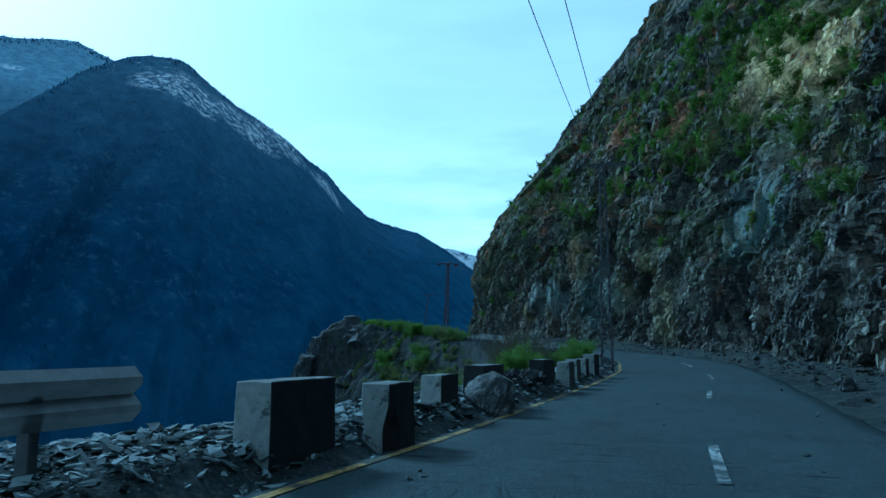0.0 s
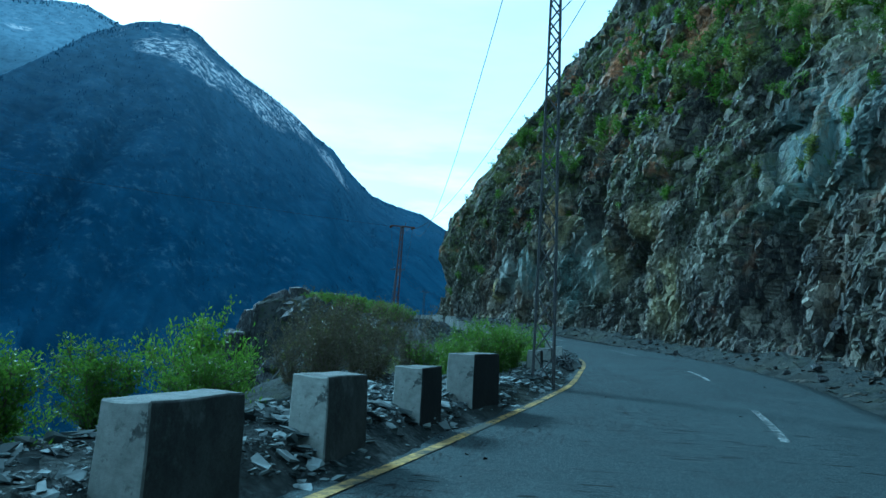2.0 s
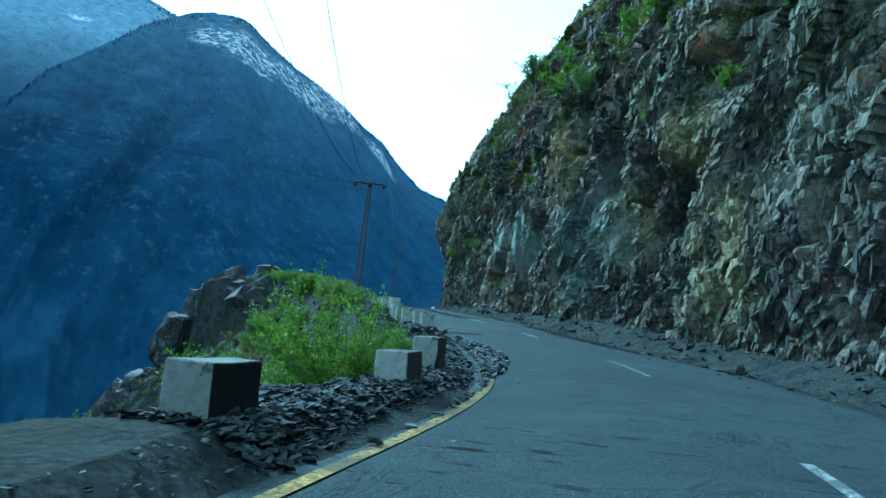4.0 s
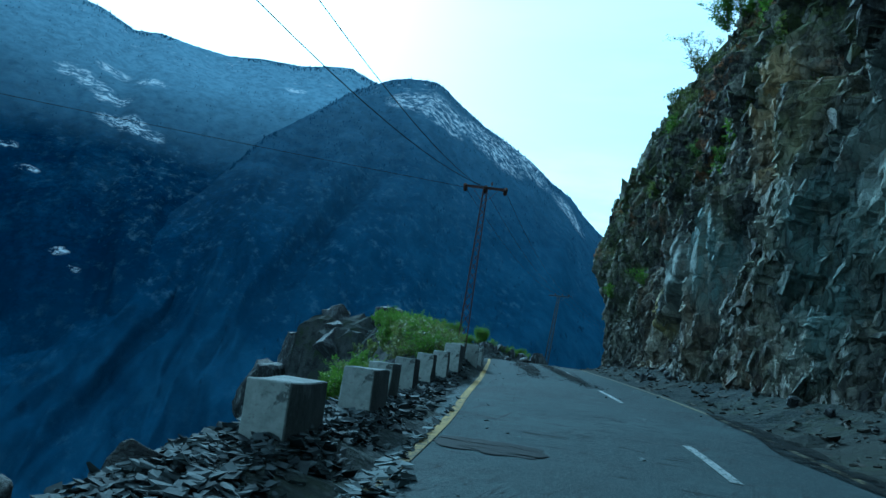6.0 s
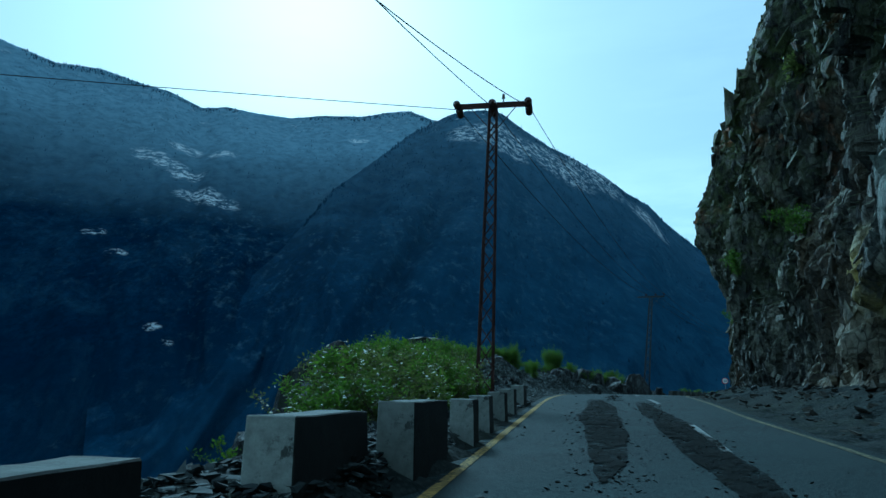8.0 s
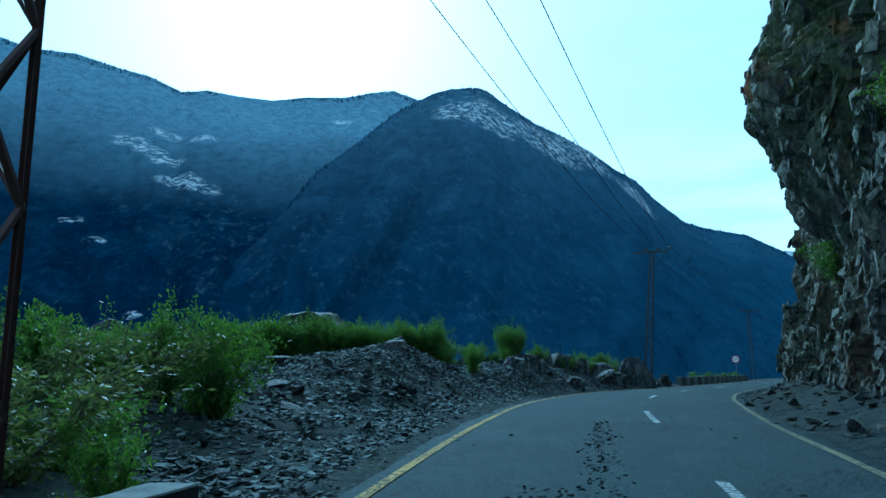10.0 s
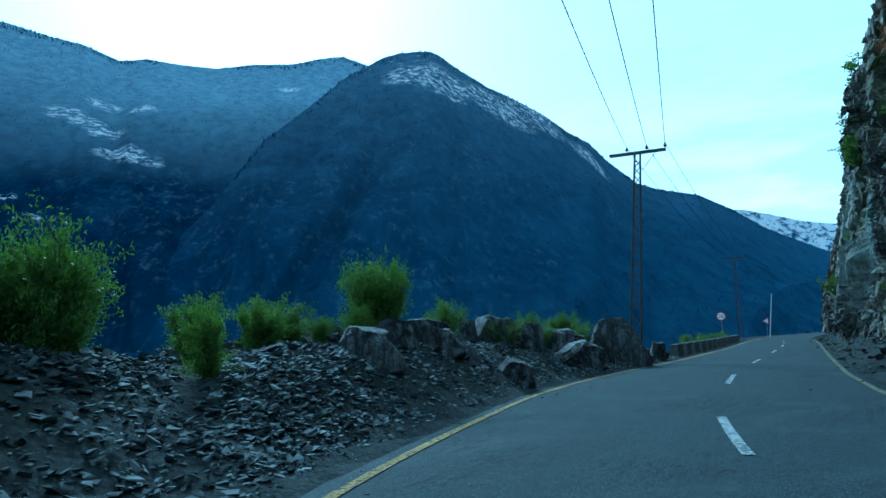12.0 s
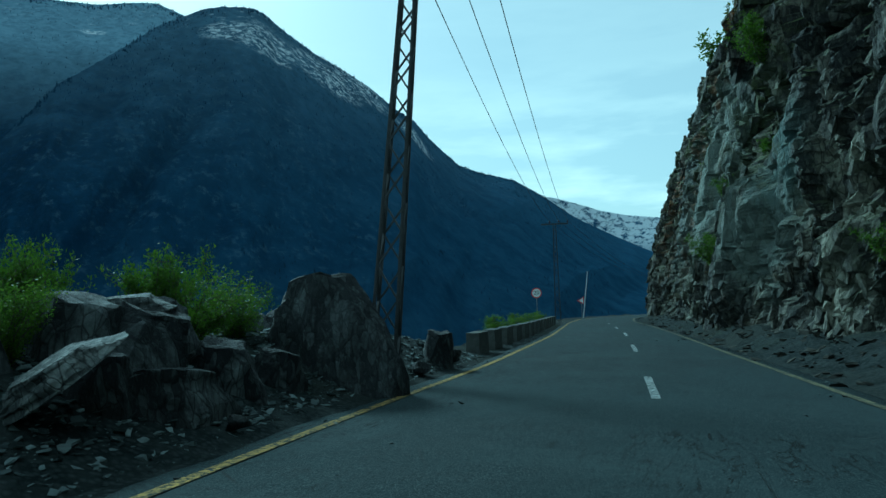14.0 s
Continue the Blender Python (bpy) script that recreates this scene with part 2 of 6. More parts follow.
def paint_material(name, color):
    n = Nodes(name, rough=0.95, spec=0.06)
    gone = n.times(n.span(n.noise(16.0, 6, 0.75), 0.37, 0.56), n.span(n.noise(0.5, 4), 0.35, 0.58, 0.65, 1.0))
    dirt = n.times(n.span(n.noise(1.1, 7, 0.7), 0.40, 0.56), n.span(n.axis("Y"), 30.0, 100.0, 0.95, 0.25))
    bend = n.times(n.times(n.span(n.axis("Y"), 40.0, 47.0), n.span(n.axis("Y"), 58.0, 67.0, 1.0, 0.0)), n.span(n.noise(9.0, 6, 0.75), 0.3, 0.6, 0.55, 0.95))
    gone = n.times(n.times(gone, dirt, "MAXIMUM"), bend, "MAXIMUM")
    c = n.mix(n.span(n.noise(22.0, 5, 0.7), 0.3, 0.7, 0, 0.5), color, tuple(v * 0.6 for v in color))
    c = n.mix(gone, c, (0.03, 0.04, 0.042))
    n.bump(n.noise(60.0, 3, 0.8), 0.4, 0.01)
    return n.done(c)


def ground_material():
    n = Nodes("gravelly_earth", rough=1.0, spec=0.04)
    c = n.mix(n.span(n.noise(1.8, 8, 0.7), 0.35, 0.65), (0.014, 0.018, 0.019), (0.044, 0.05, 0.049))
    c = n.mix(n.span(n.cells(14.0), 0.1, 0.55, 0.7, 0.0), c, (0.066, 0.074, 0.074))
    c = n.mix(n.span(n.noise(0.12, 5), 0.5, 0.62, 0, 0.7), c, (0.04, 0.043, 0.038))
    grass = n.times(n.span(n.noise(0.22, 6, 0.65), 0.5, 0.6), n.span(n.noise(5.0, 5), 0.42, 0.6))
    c = n.mix(n.times(grass, 0.25), c, (0.05, 0.06, 0.025))
    c = n.mix(n.span(n.axis("Z"), -95.0, -35.0, 1.0, 0.0), c, n.mix(n.span(n.noise(0.05, 7, 0.75), 0.4, 0.6), (0.006, 0.018, 0.042), (0.022, 0.045, 0.085)))      # woods of the valley floor, the mountains' blue haze put into their colour
    steep = n.span(n.axis("Z", True), 0.62, 0.82, 1.0, 0.0)
    stone = n.mix(n.span(n.noise(1.2, 8, 0.7), 0.35, 0.65), (0.012, 0.013, 0.014), (0.06, 0.064, 0.062))
    stone = n.mix(n.span(n.noise(0.6, 6, 0.65), 0.52, 0.62, 0, 0.8), stone, (0.022, 0.03, 0.013))
    c = n.mix(n.times(steep, n.span(n.noise(0.5, 5), 0.3, 0.45)), c, stone)
    n.bump(n.times(n.cells(9.0), n.noise(24.0, 5, 0.75), "ADD"), 0.8, 0.05)
    return n.done(c)


def mountain_material(name, snow_from, snow_to, snow_amount, fields=(), grain=0.05, bed=2.0, gain=1.0, haze_up=(150.0, 700.0, 0.0)):
    """Forest, scrub and slate on a far slope, blue haze put into the base colours, paler higher up; snow is thin high
    up and lies thick in the given fields (centre, radius).
    """
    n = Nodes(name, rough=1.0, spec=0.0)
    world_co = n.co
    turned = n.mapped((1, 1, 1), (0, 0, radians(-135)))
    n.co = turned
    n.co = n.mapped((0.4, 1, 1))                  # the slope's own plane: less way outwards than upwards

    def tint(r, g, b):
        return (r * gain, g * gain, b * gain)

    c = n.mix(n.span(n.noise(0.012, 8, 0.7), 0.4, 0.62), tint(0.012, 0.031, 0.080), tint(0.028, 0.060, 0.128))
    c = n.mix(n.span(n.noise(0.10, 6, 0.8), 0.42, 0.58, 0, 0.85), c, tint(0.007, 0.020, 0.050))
    # bare ground, paler upwards: haze put into the colour
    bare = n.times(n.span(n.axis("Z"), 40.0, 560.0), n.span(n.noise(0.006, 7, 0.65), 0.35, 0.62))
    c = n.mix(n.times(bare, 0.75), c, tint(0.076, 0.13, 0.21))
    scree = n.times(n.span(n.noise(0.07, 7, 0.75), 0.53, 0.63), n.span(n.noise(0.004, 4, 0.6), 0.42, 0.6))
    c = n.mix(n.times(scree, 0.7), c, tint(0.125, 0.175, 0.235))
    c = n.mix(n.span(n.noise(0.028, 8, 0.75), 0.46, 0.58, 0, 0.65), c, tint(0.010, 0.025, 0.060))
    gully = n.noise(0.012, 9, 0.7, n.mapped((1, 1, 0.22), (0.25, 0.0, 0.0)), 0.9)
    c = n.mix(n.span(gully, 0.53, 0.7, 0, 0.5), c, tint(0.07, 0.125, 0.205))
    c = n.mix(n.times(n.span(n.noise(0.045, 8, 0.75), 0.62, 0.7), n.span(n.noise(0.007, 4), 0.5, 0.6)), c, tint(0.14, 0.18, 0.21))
    # darker towards the valley, the low end of the painted haze
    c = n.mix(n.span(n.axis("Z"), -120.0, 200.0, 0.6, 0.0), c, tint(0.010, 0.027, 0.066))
    # haze over the high slopes, put into the colour
    high_haze = n.times(n.span(n.axis("Z"), haze_up[0], haze_up[1], 0.0, haze_up[2]), n.span(n.noise(0.05, 7, 0.7), 0.25, 0.6, 0.45, 1.0))
    c = n.mix(high_haze, c, (0.21, 0.30, 0.39))
    # paler to the right: haze of the longer distance, in the colour
    haze_right = n.times(n.span(n.axis("X"), -800.0, -250.0), n.span(n.noise(0.02, 7, 0.7), 0.3, 0.6, 0.4, 1.0))
    c = n.mix(n.times(haze_right, 0.8), c, tint(0.058, 0.112, 0.195))
    n.co = world_co
    patch = n.span(n.noise(0.03, 9, 0.8, None, 0.4), 0.57 - snow_amount, 0.62 - snow_amount)
    lying = n.times(n.span(n.axis("Z"), snow_from, snow_to), patch)
    g = n.t.nodes.new("ShaderNodeNewGeometry")
    for centre, radius in fields:
        d = n.t.nodes.new("ShaderNodeVectorMath")
        d.operation = "DISTANCE"
        n.link(g.outputs["Position"], d.inputs[0])
        d.inputs[1].default_value = centre
        here = n.times(n.span(d.outputs["Value"], radius * 0.6, radius, 1.0, 0.0), n.span(n.noise(grain, 10, 0.8, n.mapped((1, 1, bed), (0.25, 0.1, 0)), 0.5), 0.50, 0.55))
        lying = n.times(lying, here, "MAXIMUM")
    c = n.mix(n.times(lying, 0.85), c, (0.66, 0.71, 0.76))
    n.co = turned
    n.bump(n.noise(0.10, 8, 0.8, n.mapped((0.4, 1, 1))), 0.9, 7.0)
    return n.done(c)


def leaf_material(name, a, b):
    n = Nodes(name, rough=0.55, spec=0.3)
    r = n.island()
    c = n.mix(r, a, b)
    c = n.mix(n.span(n.object_random(), 0, 1, 0, 0.35), c, tuple(v * 0.6 for v in a))
    tr = n.t.nodes.new("ShaderNodeBsdfTranslucent")
    n.link(c, tr.inputs["Color"])
    mixer = n.t.nodes.new("ShaderNodeMixShader")
    mixer.inputs["Fac"].default_value = 0.5
    out = n.t.nodes["Material Output"]
    n.link(n.b.outputs["BSDF"], mixer.inputs[1])
    n.link(tr.outputs["BSDF"], mixer.inputs[2])
    n.link(mixer.outputs["Shader"], out.inputs["Surface"])
    return n.done(c)


def chip_material(name, low, high):
    n = Nodes(name, rough=0.9, spec=0.15)
    c = n.mix(n.island(), low, high)
    c = n.mix(n.span(n.noise(12.0, 5, 0.7), 0.4, 0.7, 0, 0.5), c, tuple(v * 0.3 for v in high))
    n.bump(n.noise(30.0, 4, 0.7), 0.4, 0.01)
    return n.done(c)


def mud_material():
    """Dark crumbly silt that lets the asphalt through in places."""
    n = Nodes("dark_wet_silt", rough=1.0, spec=0.03)
    c = n.mix(n.noise(9.0, 5, 0.7), (0.006, 0.007, 0.007), (0.018, 0.02, 0.02))
    n.bump(n.noise(22.0, 5, 0.7), 0.8, 0.03)
    n.link(n.times(n.span(n.noise(3.2, 7, 0.75), 0.40, 0.52), n.span(n.noise(26.0, 4, 0.7), 0.3, 0.45)), n.b.inputs["Alpha"])
    return n.done(c)


def concrete_material(name, paint, ends_white=1.0):
    """Cast concrete: the ends carry flaking whitewash, the road side worn paint, its black deepened by shade put into
    the colour, the top is bare.
    """
    n = Nodes(name, rough=0.9, spec=0.25)
    c = n.mix(n.span(n.noise(3.0, 8, 0.7), 0.35, 0.65), (0.045, 0.05, 0.048), (0.125, 0.134, 0.126))
    c = n.mix(n.span(n.noise(40.0, 4, 0.7), 0.5, 0.66, 0, 0.6), c, (0.045, 0.047, 0.044))
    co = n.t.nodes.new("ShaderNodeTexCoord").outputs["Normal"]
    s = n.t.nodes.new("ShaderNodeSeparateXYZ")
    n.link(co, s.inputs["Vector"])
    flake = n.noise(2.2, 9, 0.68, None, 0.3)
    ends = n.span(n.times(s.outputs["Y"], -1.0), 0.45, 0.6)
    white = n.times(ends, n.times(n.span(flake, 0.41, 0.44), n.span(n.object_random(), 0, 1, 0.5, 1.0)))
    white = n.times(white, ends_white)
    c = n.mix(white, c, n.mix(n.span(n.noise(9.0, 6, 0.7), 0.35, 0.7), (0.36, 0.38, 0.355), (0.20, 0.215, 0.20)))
    # road-side black: worn paint, with the side's shade added to the colour
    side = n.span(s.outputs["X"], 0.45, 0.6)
    # without whitewash the near end is blackened too, for its shade
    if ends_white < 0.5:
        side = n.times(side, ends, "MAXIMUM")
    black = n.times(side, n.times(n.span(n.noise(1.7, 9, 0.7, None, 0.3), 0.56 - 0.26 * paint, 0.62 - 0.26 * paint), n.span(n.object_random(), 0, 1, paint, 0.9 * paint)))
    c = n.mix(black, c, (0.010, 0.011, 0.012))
    c = n.mix(n.span(n.noise(6.5, 6, 0.75), 0.57, 0.7, 0, 0.7), c, (0.04, 0.042, 0.04))
    n.bump(n.times(n.noise(18.0, 7, 0.75), n.times(white, 0.15), "ADD"), 0.5, 0.02)
    return n.done(c)


# the tan stone's colour is raised to hold the sunlight on it
TAN_SUNLIT, ORANGE, OLIVE_STONE, TEAL, SLATE = (0.78, 0.64, 0.30), (0.42, 0.21, 0.09), (0.27, 0.25, 0.125), (0.12, 0.165, 0.155), (0.19, 0.215, 0.19)
M_CLIFF = rock_material("cliff_rock", (0.016, 0.017, 0.017), (0.17, 0.162, 0.135), (0.42, 0.40, 0.32), (0.28, 0.20, 0.09), 1.0, (0.10, 0.12, 0.04),
                        (((15.2, 51.5, 20.5), 5.5, TAN_SUNLIT), ((17.0, 47.5, 19.0), 4.5, TAN_SUNLIT), ((16.2, 56.0, 24.5), 4.5, TAN_SUNLIT), ((14.5, 48.3, 15.0), 3.0, (0.4, 0.4, 0.29)),
                         ((6.3, 74.0, 22.5), 3.4, ORANGE), ((3.8, 68.3, 16.2), 2.6, ORANGE), ((9.5, 64.0, 20.0), 2.4, ORANGE), ((0.4, 74.6, 9.6), 2.5, (0.46, 0.35, 0.18)),
                         ((3.6, 67.8, 5.6), 3.0, OLIVE_STONE), ((2.3, 73.0, 8.2), 1.8, OLIVE_STONE), ((6.3, 60.2, 6.4), 2.4, OLIVE_STONE), ((7.6, 57.5, 3.0), 2.6, OLIVE_STONE), ((-4.9, 88.4, 4.7), 1.3, (0.42, 0.35, 0.11)),
                         ((2.0, 71.0, 4.6), 3.0, TEAL), ((11.5, 47.8, 9.0), 4.2, TEAL), ((-20.0, 166.0, 10.0), 8.0, (0.17, 0.19, 0.18)), ((-3.8, 85.0, 6.0), 2.4, SLATE), ((-1.9, 79.4, 6.7), 2.2, TEAL), ((-0.9, 78.1, 5.2), 1.8, TEAL), ((3.6, 69.4, 7.0), 2.2, SLATE), ((4.0, 68.5, 4.8), 1.6, TEAL), ((-19.8, 154.3, 8.4), 5.0, SLATE), ((-18.7, 149.8, 10.1), 3.4, SLATE), ((-18.9, 142.8, 5.2), 2.8, SLATE), ((-18.0, 141.7, 7.7), 2.2, TEAL)))
M_ROCK = rock_material("boulder_rock", (0.014, 0.016, 0.018), (0.062, 0.068, 0.069), (0.21, 0.225, 0.225), (0.075, 0.074, 0.062), 2.2)
# pale stone; for the slabs the grazing sunlight is put into this colour
M_ROCK_PALE = rock_material("pale_boulder_rock", (0.06, 0.065, 0.065), (0.21, 0.215, 0.205), (0.40, 0.41, 0.39), (0.24, 0.21, 0.17), 2.6)
M_ASPHALT = asphalt_material()
M_YELLOW = paint_material("worn_yellow_paint", (0.52, 0.36, 0.10))
M_YELLOW_FAINT = paint_material("faded_yellow_paint", (0.26, 0.23, 0.13))
M_WHITE = paint_material("worn_white_paint", (0.47, 0.49, 0.48))
M_GROUND = ground_material()
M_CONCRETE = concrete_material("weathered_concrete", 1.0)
# darker copy for two blocks: the shade on their ends is coloured in
M_CONCRETE_SHADED = concrete_material("shade_dark_concrete", 0.95, 0.0)
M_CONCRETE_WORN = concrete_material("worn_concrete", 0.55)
M_CONCRETE_OLD = plain("bare_old_concrete", (0.10, 0.105, 0.098), 0.9, 0.0, 0.55, 5.0, 0.25, 0.4)
M_STEEL = plain("weathered_steel", (0.09, 0.092, 0.095), 0.65, 0.4, 0.4, 9.0, 0.5)
M_GALV = plain("galvanised_steel", (0.26, 0.27, 0.275), 0.5, 0.7, 0.3, 6.0, 0.5)
M_RUST = plain("red_brown_steel", (0.075, 0.036, 0.03), 0.7, 0.2, 0.4, 9.0, 0.4)
M_WIRE = plain("dull_wire", (0.03, 0.026, 0.024), 0.85, 0.0, 0.1, 2.0, 0.1, 0)
M_CERAMIC = plain("brown_glazed_ceramic", (0.07, 0.035, 0.025), 0.25, 0.0, 0.3, 8.0, 0.5, 0)
M_BARK = plain("grey_bark", (0.10, 0.085, 0.065), 0.9, 0.0, 0.4, 20.0)
M_LEAF = leaf_material("fresh_green_leaf", (0.066, 0.118, 0.010), (0.142, 0.215, 0.022))
M_LEAF_DRY = leaf_material("dull_olive_leaf", (0.07, 0.09, 0.022), (0.15, 0.17, 0.04))
M_LEAF_BROWN = leaf_material("withered_leaf", (0.03, 0.033, 0.013), (0.085, 0.075, 0.034))
M_CHIPS = chip_material("shale_chips", (0.012, 0.015, 0.017), (0.125, 0.145, 0.147))
M_CHIPS_DARK = chip_material("dark_shale_chips", (0.010, 0.012, 0.014), (0.078, 0.09, 0.093))
M_DEBRIS = chip_material("brown_debris", (0.012, 0.012, 0.010), (0.085, 0.082, 0.07))
# lighter copy for the hump, whose sunlight is put into the stones' colour
M_CHIPS_HUMP = chip_material("grey_shale_chips", (0.014, 0.018, 0.02), (0.165, 0.19, 0.19))
# palest copy of the chips: sunlight and windscreen glare put into the colour
M_CHIPS_PALE = chip_material("lit_shale_chips", (0.02, 0.026, 0.028), (0.25, 0.285, 0.285))
# conifer green turned blue: the haze of distance is in the colour
M_CONIFER = plain("hazy_far_conifer", (0.028, 0.054, 0.098), 1.0, 0.0, 0.3, 0.05, 0.0, 0)
M_MUD = mud_material()
M_TAR = plain("dark_tar", (0.012, 0.015, 0.016), 0.9, 0.0, 0.5, 14.0, 0.08, 0.3)
M_MUDCRUMB = plain("mud_crumbs", (0.014, 0.015, 0.015), 1.0, 0.0, 0.4, 9.0, 0.05, 0)
# slope colours carry blue haze; the last triple pales them upwards
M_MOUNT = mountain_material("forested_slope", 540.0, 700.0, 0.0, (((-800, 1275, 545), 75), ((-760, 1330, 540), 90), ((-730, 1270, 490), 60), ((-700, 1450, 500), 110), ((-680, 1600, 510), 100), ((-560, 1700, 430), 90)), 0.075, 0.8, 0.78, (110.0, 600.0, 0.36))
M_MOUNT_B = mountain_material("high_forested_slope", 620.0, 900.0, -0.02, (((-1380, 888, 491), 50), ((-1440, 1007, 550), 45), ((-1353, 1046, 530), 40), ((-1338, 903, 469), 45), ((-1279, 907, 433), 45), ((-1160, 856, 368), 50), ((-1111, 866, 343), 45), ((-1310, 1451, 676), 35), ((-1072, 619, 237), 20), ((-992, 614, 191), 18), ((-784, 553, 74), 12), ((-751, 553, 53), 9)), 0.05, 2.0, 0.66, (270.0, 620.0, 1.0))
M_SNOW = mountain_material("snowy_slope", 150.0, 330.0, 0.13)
M_SIGNW = plain("white_sign_paint", (0.75, 0.76, 0.76), 0.45, 0.0, 0.1, 4.0, 0.4, 0)
M_SIGNR = plain("red_sign_paint", (0.5, 0.03, 0.03), 0.45, 0.0, 0.15, 4.0, 0.4, 0)
M_BLACK = plain("black_sign_paint", (0.015, 0.015, 0.016), 0.5, 0.0, 0.1, 4.0, 0.4, 0)

# ---------------------------------------------------------------- helpers


def mesh_object(name, bm, material, parent=None, label="", smooth=False):
    data = bpy.data.meshes.new(name)
    bm.to_mesh(data)
    bm.free()
    if material:
        data.materials.append(material)
    for p in data.polygons:
        p.use_smooth = smooth
    ob = new(name, data)
    if parent:
        ob.parent = parent
    if label:
        ob["label"] = label
    return ob


def part(name, bm, material, parent, label="", smooth=False):
    return mesh_object(name, bm, material, parent, label, smooth)


def from_arrays(name, verts, faces, material, smooth=False):
    """A mesh from arrays of places and of faces with one count of corners."""
    verts, faces = np.asarray(verts, np.float32), np.asarray(faces, np.int32)
    data = bpy.data.meshes.new(name)
    data.vertices.add(len(verts))
    data.vertices.foreach_set("co", verts.ravel())
    data.loops.add(faces.size)
    data.loops.foreach_set("vertex_index", faces.ravel())
    data.polygons.add(len(faces))
    data.polygons.foreach_set("loop_start", np.arange(0, faces.size, faces.shape[1], dtype=np.int32))
    data.polygons.foreach_set("use_smooth", np.full(len(faces), smooth, bool))
    data.materials.append(material)
    data.update(calc_edges=True)
    return new(name, data)


def grid_faces(rows, cols):
    a = np.arange(rows * cols).reshape(rows, cols)
    return np.stack([a[:-1, :-1], a[:-1, 1:], a[1:, 1:], a[1:, :-1]], -1).reshape(-1, 4)


def add_box(bm, size, at=(0, 0, 0), turn=None):
    m = Matrix.Translation(at) @ (turn.to_4x4() if turn else Matrix.Identity(4)) @ Matrix.Diagonal((*size, 1))
    return bmesh.ops.create_cube(bm, size=1.0, matrix=m)["verts"]


def add_bar(bm, a, b, w, d=None):
    """A straight bar of section w by d from a to b."""
    a, b = Vector(a), Vector(b)
    q = (b - a).to_track_quat("Z", "Y")
    m = Matrix.Translation((a + b) / 2) @ q.to_matrix().to_4x4() @ Matrix.Diagonal((w, d or w, (b - a).length, 1))
    bmesh.ops.create_cube(bm, size=1.0, matrix=m)


def add_rod(bm, a, b, r, sides=8, r2=None):
    a, b = Vector(a), Vector(b)
    q = (b - a).to_track_quat("Z", "Y")
    m = Matrix.Translation((a + b) / 2) @ q.to_matrix().to_4x4()
    bmesh.ops.create_cone(bm, cap_ends=True, segments=sides, radius1=r, radius2=r if r2 is None else r2, depth=(b - a).length, matrix=m)


def hash2(i, j, seed):
    v = np.sin(i * 127.1 + j * 311.7 + seed * 74.7) * 43758.5453
    return v - np.floor(v)


def facets(u, v, size, seed):
    """Flat chips: each cell of a jittered lattice has its own height and tilt."""
    u, v = u / size, v / size
    iu, iv = np.floor(u), np.floor(v)
    total = np.zeros(u.shape)
    out = np.zeros(u.shape)
    for di in (-1, 0, 1):
        for dj in (-1, 0, 1):
            ci, cj = iu + di, iv + dj
            du = u - ci - hash2(ci, cj, seed)
            dv = v - cj - hash2(ci, cj, seed + 1)
            d = du * du + dv * dv
            val = hash2(ci, cj, seed + 2) - 0.5 + (hash2(ci, cj, seed + 3) - 0.5) * du * 1.3 + (hash2(ci, cj, seed + 4) - 0.5) * dv * 1.3
            w = np.exp((-42.0 if size > 2 else -110.0) * d)
            total = total + w
            out = out + w * val
    return out / total


def shards(u, v, size, seed, tilt=1.3):
    """Sharp-edged plates: height and tilt of the nearest cell, and how far the joint between two cells is."""
    u, v = u / size, v / size
    iu, iv = np.floor(u), np.floor(v)
    best, second, out = np.full(u.shape, 9.0), np.full(u.shape, 9.0), np.zeros(u.shape)
    for di in (-1, 0, 1):
        for dj in (-1, 0, 1):
            ci, cj = iu + di, iv + dj
            du = u - ci - hash2(ci, cj, seed)
            dv = v - cj - hash2(ci, cj, seed + 1)
            d = du * du + dv * dv
            val = hash2(ci, cj, seed + 2) - 0.5 + (hash2(ci, cj, seed + 3) - 0.5) * du * tilt + (hash2(ci, cj, seed + 4) - 0.5) * dv * tilt
            near = d < best
            second = np.where(near, best, np.minimum(second, d))
            out = np.where(near, val, out)
            best = np.where(near, d, best)
    return out, np.sqrt(second) - np.sqrt(best)


def value_noise(u, v, seed):
    iu, iv = np.floor(u), np.floor(v)
    fu, fv = u - iu, v - iv
    fu, fv = fu * fu * (3 - 2 * fu), fv * fv * (3 - 2 * fv)
    a, b = hash2(iu, iv, seed), hash2(iu + 1, iv, seed)
    c, d = hash2(iu, iv + 1, seed), hash2(iu + 1, iv + 1, seed)
    return (a * (1 - fu) + b * fu) * (1 - fv) + (c * (1 - fu) + d * fu) * fv - 0.5


def fractal(u, v, seed, octaves=5, gain=0.5):
    out, amp = 0, 1.0
    for k in range(octaves):
        out = out + amp * value_noise(u * 2 ** k, v * 2 ** k, seed + 10 * k)
        amp *= gain
    return out


def step(x, lo, hi):
    t = np.clip((x - lo) / (hi - lo), 0, 1)
    return t * t * (3 - 2 * t)


# ---------------------------------------------------------------- the plan
# left line, centre line, right edge of the road and foot of the cliff, all as x over y
LEFT_Y = [-40, 0, 6.2, 8.8, 15, 19.6, 24, 29.5, 35.2, 43.5, 46.3, 49, 53, 57.2, 61.9, 64.8, 70, 77.3, 84, 93.2, 97.5, 102, 106.9, 114.8, 119.7, 125.7, 133.5, 144, 150, 160, 176, 190, 205, 222, 300]
